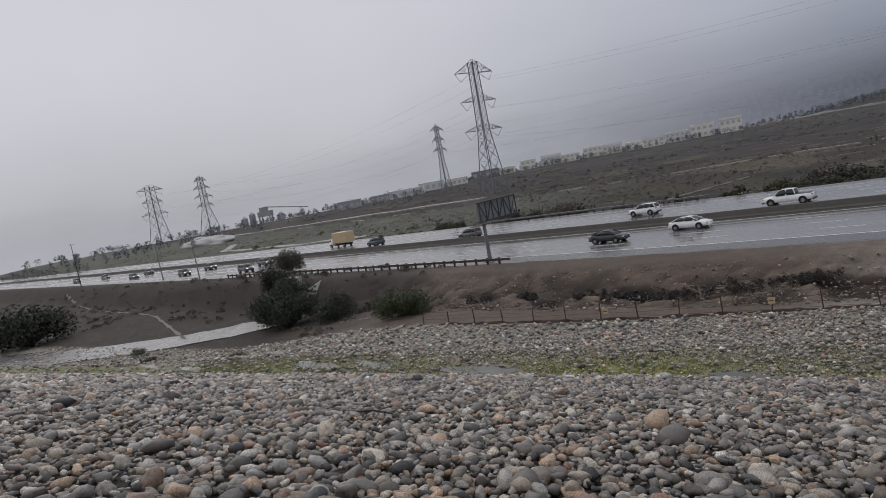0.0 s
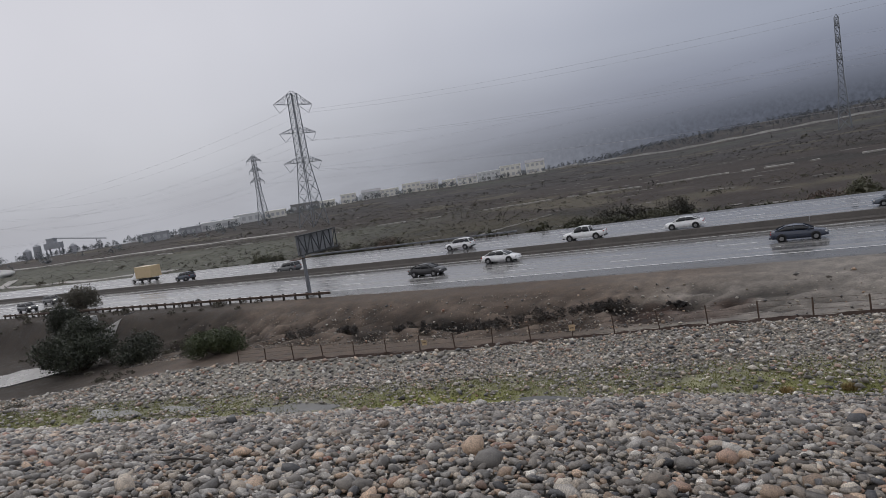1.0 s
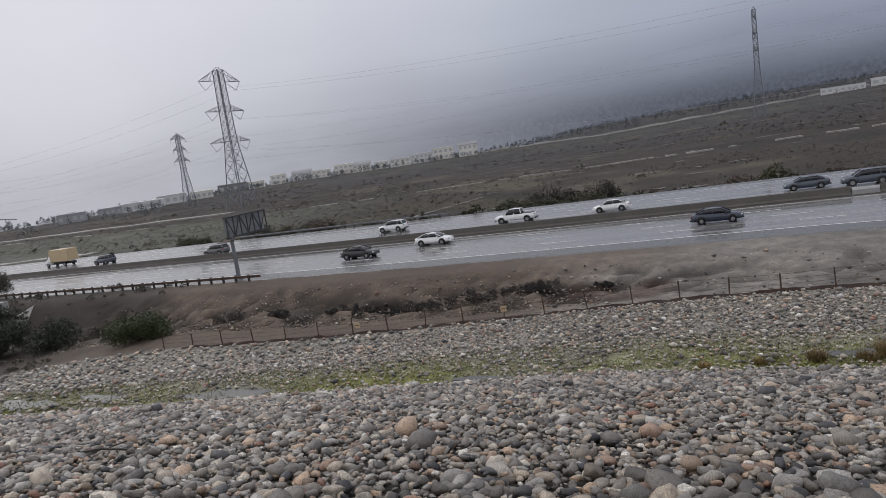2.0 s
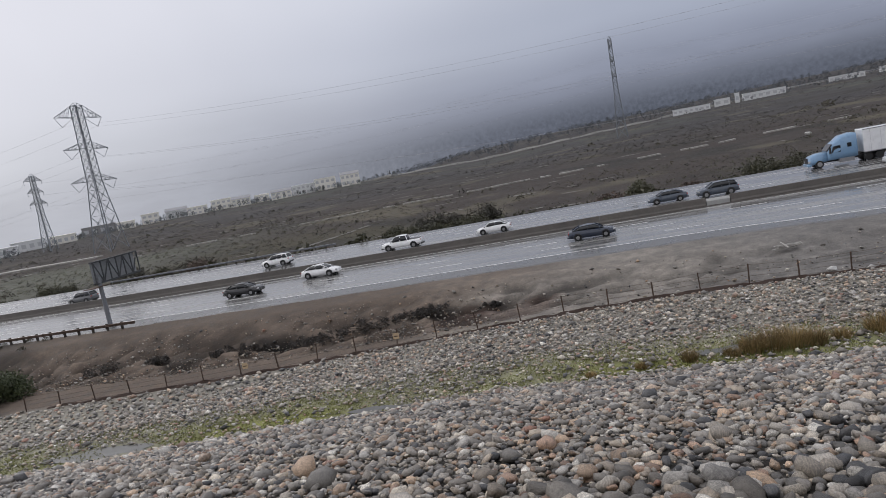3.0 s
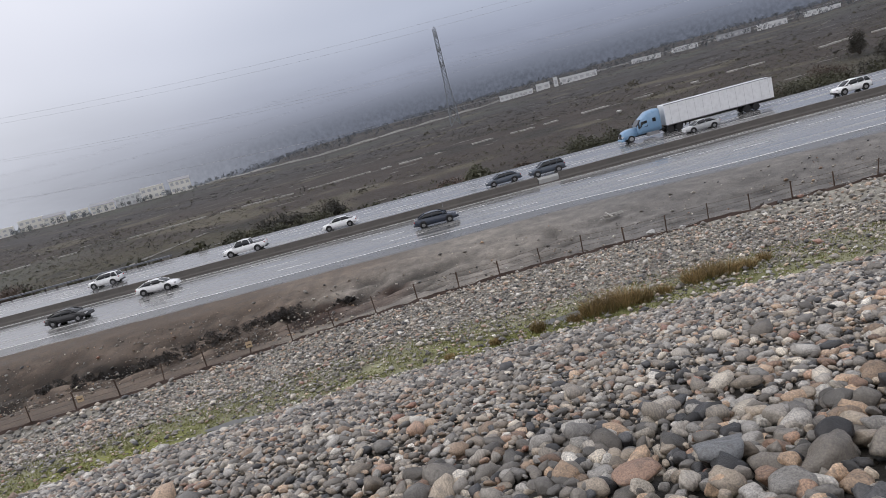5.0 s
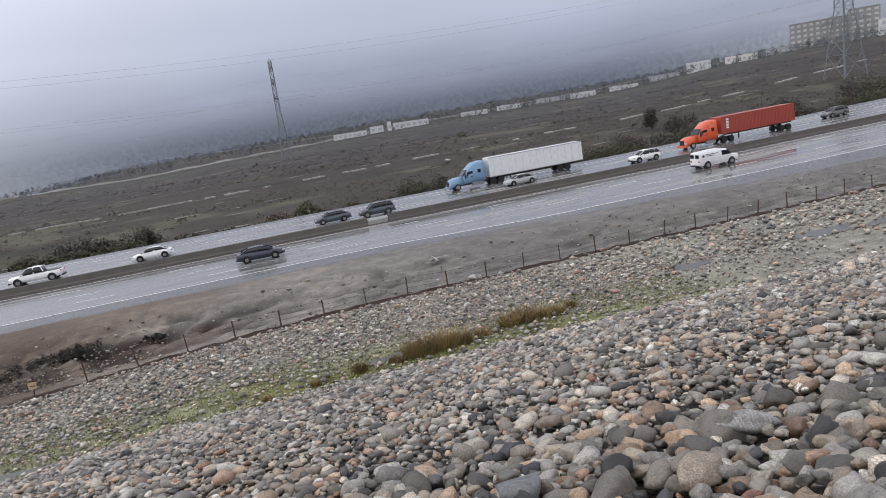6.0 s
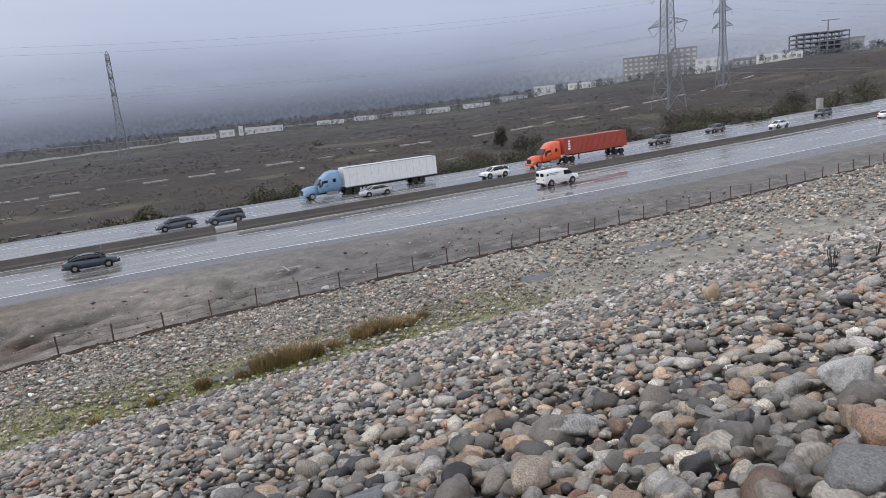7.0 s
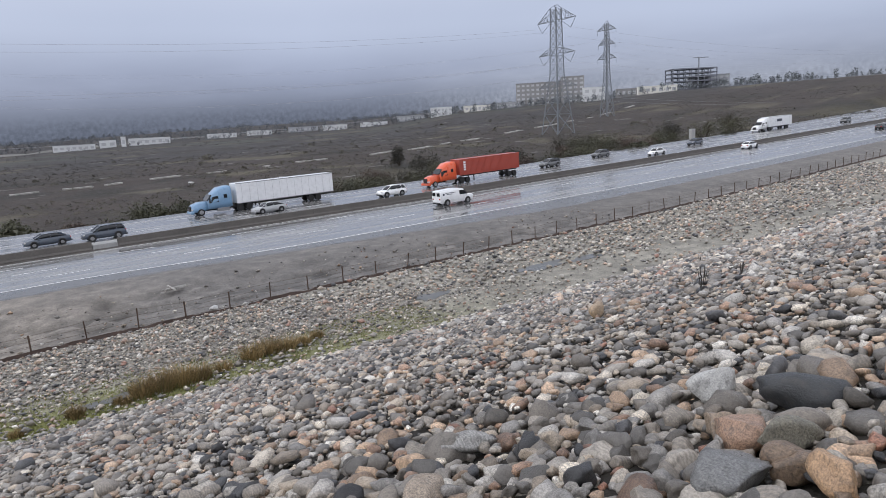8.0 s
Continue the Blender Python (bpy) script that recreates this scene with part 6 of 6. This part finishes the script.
def shrub(name, x, y, width, tall, seed, material, label, count, leaf, category="shrub", group=""):
    r = np.random.RandomState(seed)
    z0 = h(x, y)
    t = thing(name, label, category, group, at=pose(x, y, z0))
    n = 20
    ang, off = r.uniform(0, 2 * np.pi, n), np.sqrt(r.uniform(0, 1, n)) * width * 0.38
    zz = r.uniform(0.25, 0.75, n) * tall * (1 - 0.5 * (off / (width * 0.5)) ** 2)
    centres = np.stack([off * np.cos(ang), off * np.sin(ang), zz], -1)
    radii = np.minimum(r.uniform(0.09, 0.22, n) * width, zz * 0.95 + 0.1 * tall)
    radii = np.minimum(radii, (tall - zz) * 1.0 + 0.05 * tall)
    v, f = clump_leaves(r, centres, radii, count, leaf)
    v[:, 2] = np.maximum(v[:, 2], -0.1)
    crown = new("crown", array_mesh("crown", v, f, material))
    crown.parent = t
    bm = bmesh.new()
    for c in centres:
        beam(bm, (0, 0, -0.3), Vector(c) * 0.6 + Vector((0.1, 0, 0)), 0.05 * width / 4)
        beam(bm, Vector(c) * 0.6 + Vector((0.1, 0, 0)), c, 0.03 * width / 4)
    part("stem", bm, BARK, t)
    return t


shrub("bush", -82, 48.0, 10.0, 8.2, 1, LEAF, "large dark green bush at the ditch", 17000, 0.17)
shrub("bush", -95, 55.0, 6.0, 8.0, 2, LEAF, "dark rounded bush beside the embankment", 9000, 0.17)
shrub("bush", -70, 48.5, 6.0, 4.0, 8, LEAF, "low dark bush below the freeway", 8000, 0.13)
shrub("bush", -53.5, 45.6, 6.2, 3.4, 3, LEAF_GREEN, "green rounded bush beside the cobbles", 15000, 0.11)
shrub("bush", -150, 31, 15, 9.0, 4, LEAF, "dark tree clump below the embankment", 10000, 0.34)
shrub("bush", -108, 66, 7, 4.5, 5, SCRUB, "dark scrubby bush on the embankment", 5000, 0.18)
for i, (x, y, w, t) in enumerate(((-58, 50, 4, 2.0), (-63, 52, 3.5, 1.8), (-97, 33, 3, 1.3), (-86, 27, 2.4, 0.8), (-72, 25, 2.0, 0.6), (-80, 30, 6, 0.7), (-68, 32, 5, 0.7))):
    shrub("weed_bush", x, y, w, t, 30 + i, SCRUB, "low brown weedy bush on rough earth", 1800, 0.075, "bush", "weeds on the bank")
BURNT = leaf_material("charred_brush", (0.012, 0.010, 0.009), (0.035, 0.027, 0.022))
for i, (x, y, w, t) in enumerate(((-26, 50.2, 3.0, 0.6), (-23, 50.5, 3.6, 0.8), (-20, 50.9, 3.4, 1.0), (-17, 51.3, 3.0, 0.9), (-14.5, 51.6, 2.4, 0.8), (-33, 49.8, 3.2, 0.7), (-30.5, 50.0, 2.2, 0.6), (-40, 49.8, 2.4, 1.1), (-46, 49.6, 2.6, 1.3), (-9.5, 51.4, 1.6, 0.5))):
    shrub("burnt_brush", x, y, 1.5 * w, 0.65 * t, 140 + i, BURNT, "low charred dark brush along the bank", 1600, 0.07, "brush", "charred brush on the bank")
BRUSH = leaf_material("olive_brown_brush", (0.04, 0.040, 0.022), (0.085, 0.083, 0.045))
RUSSET = leaf_material("russet_bare_brush", (0.05, 0.036, 0.028), (0.10, 0.068, 0.05))
DARK_SCRUB = leaf_material("dark_wet_scrub", (0.022, 0.022, 0.019), (0.055, 0.052, 0.042))
OLIVE_SCRUB = leaf_material("olive_scrub", (0.045, 0.045, 0.024), (0.09, 0.088, 0.05))
STRAW = leaf_material("wet_straw_tufts", (0.10, 0.085, 0.055), (0.20, 0.17, 0.11))
rr = random.Random(12)
ROADSIDE = [(-38, 3.2), (-31, 3.0), (-22, 3.8), (3, 3.0), (8, 3.6), (27, 4.2), (33, 4.6), (38, 3.4), (56, 4.4), (62, 5.0), (69, 4.2), (76, 5.5), (82, 4.5), (90, 5.5), (97, 4.2), (112, 4.5), (126, 5.2), (150, 6.5), (162, 7.2), (170, 6.0), (215, 7), (240, 7.5), (-70, 3.2), (-85, 3.6), (-98, 3.0), (-118, 3.4), (-128, 3.2), (-52, 2.6), (-35, 3.4), (-26, 2.8), (-6, 2.6), (16, 2.4), (30, 3.6), (43, 3.0), (50, 3.4), (59, 4.2), (66, 4.6), (73, 4.4), (86, 5.0), (93, 4.6), (104, 4.0), (118, 4.6), (135, 4.8), (142, 5.2), (156, 6.4), (180, 5.5), (196, 6.2)]
for i, (x, t) in enumerate(ROADSIDE):
    y = 115 + rr.uniform(0, 12) + float(bend(x)) + (8 if x > 140 else 0)
    shrub("shrub", x, y, t * rr.uniform(1.5, 2.3), t, 60 + i, RUSSET if i % 4 == 3 else BRUSH, "russet bare-twigged shrub on the far roadside" if i % 4 == 3 else "dark olive shrub on the far roadside", 2800, 0.2, "shrub", "shrubs beyond the freeway")
DARK_BRUSH = leaf_material("dark_brown_thicket", (0.022, 0.020, 0.015), (0.058, 0.052, 0.038))
THICKETS = [(-33, 129, 9, 4.6), (-27, 127, 6, 3.6), (-21.5, 128, 7.5, 5.0), (56, 142, 11, 4.6), (64, 137, 8, 5.2), (88, 126, 10, 5.0), (107, 150, 10, 5.6), (116, 176, 6, 8.0), (131, 140, 9, 5.6), (157, 141, 13, 6.6), (172, 146, 10, 6.0),
            (222, 150, 11, 7.4), (272, 155, 13, 8.0), (-90, 130, 13, 3.4), (-108, 133, 10, 3.2)]
for i, (x, y, w, t) in enumerate(THICKETS):
    shrub("thicket", x, y, w, t, 320 + i, DARK_BRUSH, "dark brown leafless thicket on the plain", 3200, 0.2, "thicket", "thickets beyond the freeway")


def scrub_field(seed, count, x0, x1, y0, y1, size, leaves, material, label, edge=112):
    r = np.random.RandomState(seed)
    x = r.uniform(x0, x1, count)
    y = y0 + (y1 - y0) * r.uniform(0, 1, count) ** 1.3
    ok = (y - bend(x) > edge) & (waves(x, y, 31.0, 0.4) + 0.7 * waves(x, y, 11.0, 2.2) > -0.35)
    x, y = x[ok], y[ok]
    n = len(x)
    s = size * np.exp(r.normal(0, 0.4, n)) * (1 + (y - y0) / 900)
    c = np.repeat(np.stack([x, y, height(x, y) + 0.25 * s], -1), leaves, axis=0)
    ss = np.repeat(s, leaves)
    d = r.normal(size=(n * leaves, 3))
    d /= np.linalg.norm(d, axis=1)[:, None]
    d[:, 2] = np.abs(d[:, 2]) * 0.8 - 0.2
    c = c + d * (ss * r.uniform(0.35, 0.8, n * leaves))[:, None]
    a = r.normal(size=(n * leaves, 3))
    a /= np.linalg.norm(a, axis=1)[:, None]
    b = np.cross(a, r.normal(size=(n * leaves, 3)))
    b /= np.linalg.norm(b, axis=1)[:, None]
    q = (ss * 0.24)[:, None]
    v = np.stack([c - a * q, c + b * q * 0.7, c + a * q], 1).reshape(-1, 3)
    f = np.arange(n * leaves)[:, None] * 3 + np.array([[0, 1, 2]])
    tagged(new("scrub", array_mesh("scrub", v, f, material)), label, "scrub", kind="stuff")


scrub_field(71, 17000, -420, 420, 110, 330, 0.45, 8, SCRUB, "low grey-brown scrub over the plain")
scrub_field(76, 12000, -420, 480, 112, 420, 0.58, 9, DARK_SCRUB, "dark wet scrub in patches over the plain")
scrub_field(77, 9000, -300, 400, 108, 260, 0.48, 9, OLIVE_SCRUB, "olive green scrub over the plain")
scrub_field(78, 5000, -300, 420, 116, 300, 0.32, 8, STRAW, "wet straw-coloured tufts over the plain")
scrub_field(72, 10000, -800, 1000, 250, 860, 0.9, 5, DARK_SCRUB, "dark scrub on the far plain")
scrub_field(79, 6000, -800, 1000, 250, 700, 0.8, 5, HAZED_SCRUB, "scrub greyed for haze on the far plain")
scrub_field(74, 2400, -150, 200, 107, 128, 0.9, 46, BRUSH, "low olive brush along the far roadside", 107)
scrub_field(75, 700, -330, -62, 40, 66, 0.55, 50, SCRUB, "dark weeds on the low ground by the stream", -200)
scrub_field(73, 260, -300, 350, 118, 420, 1.1, 40, SCRUB, "scattered dark green bushes on the plain")
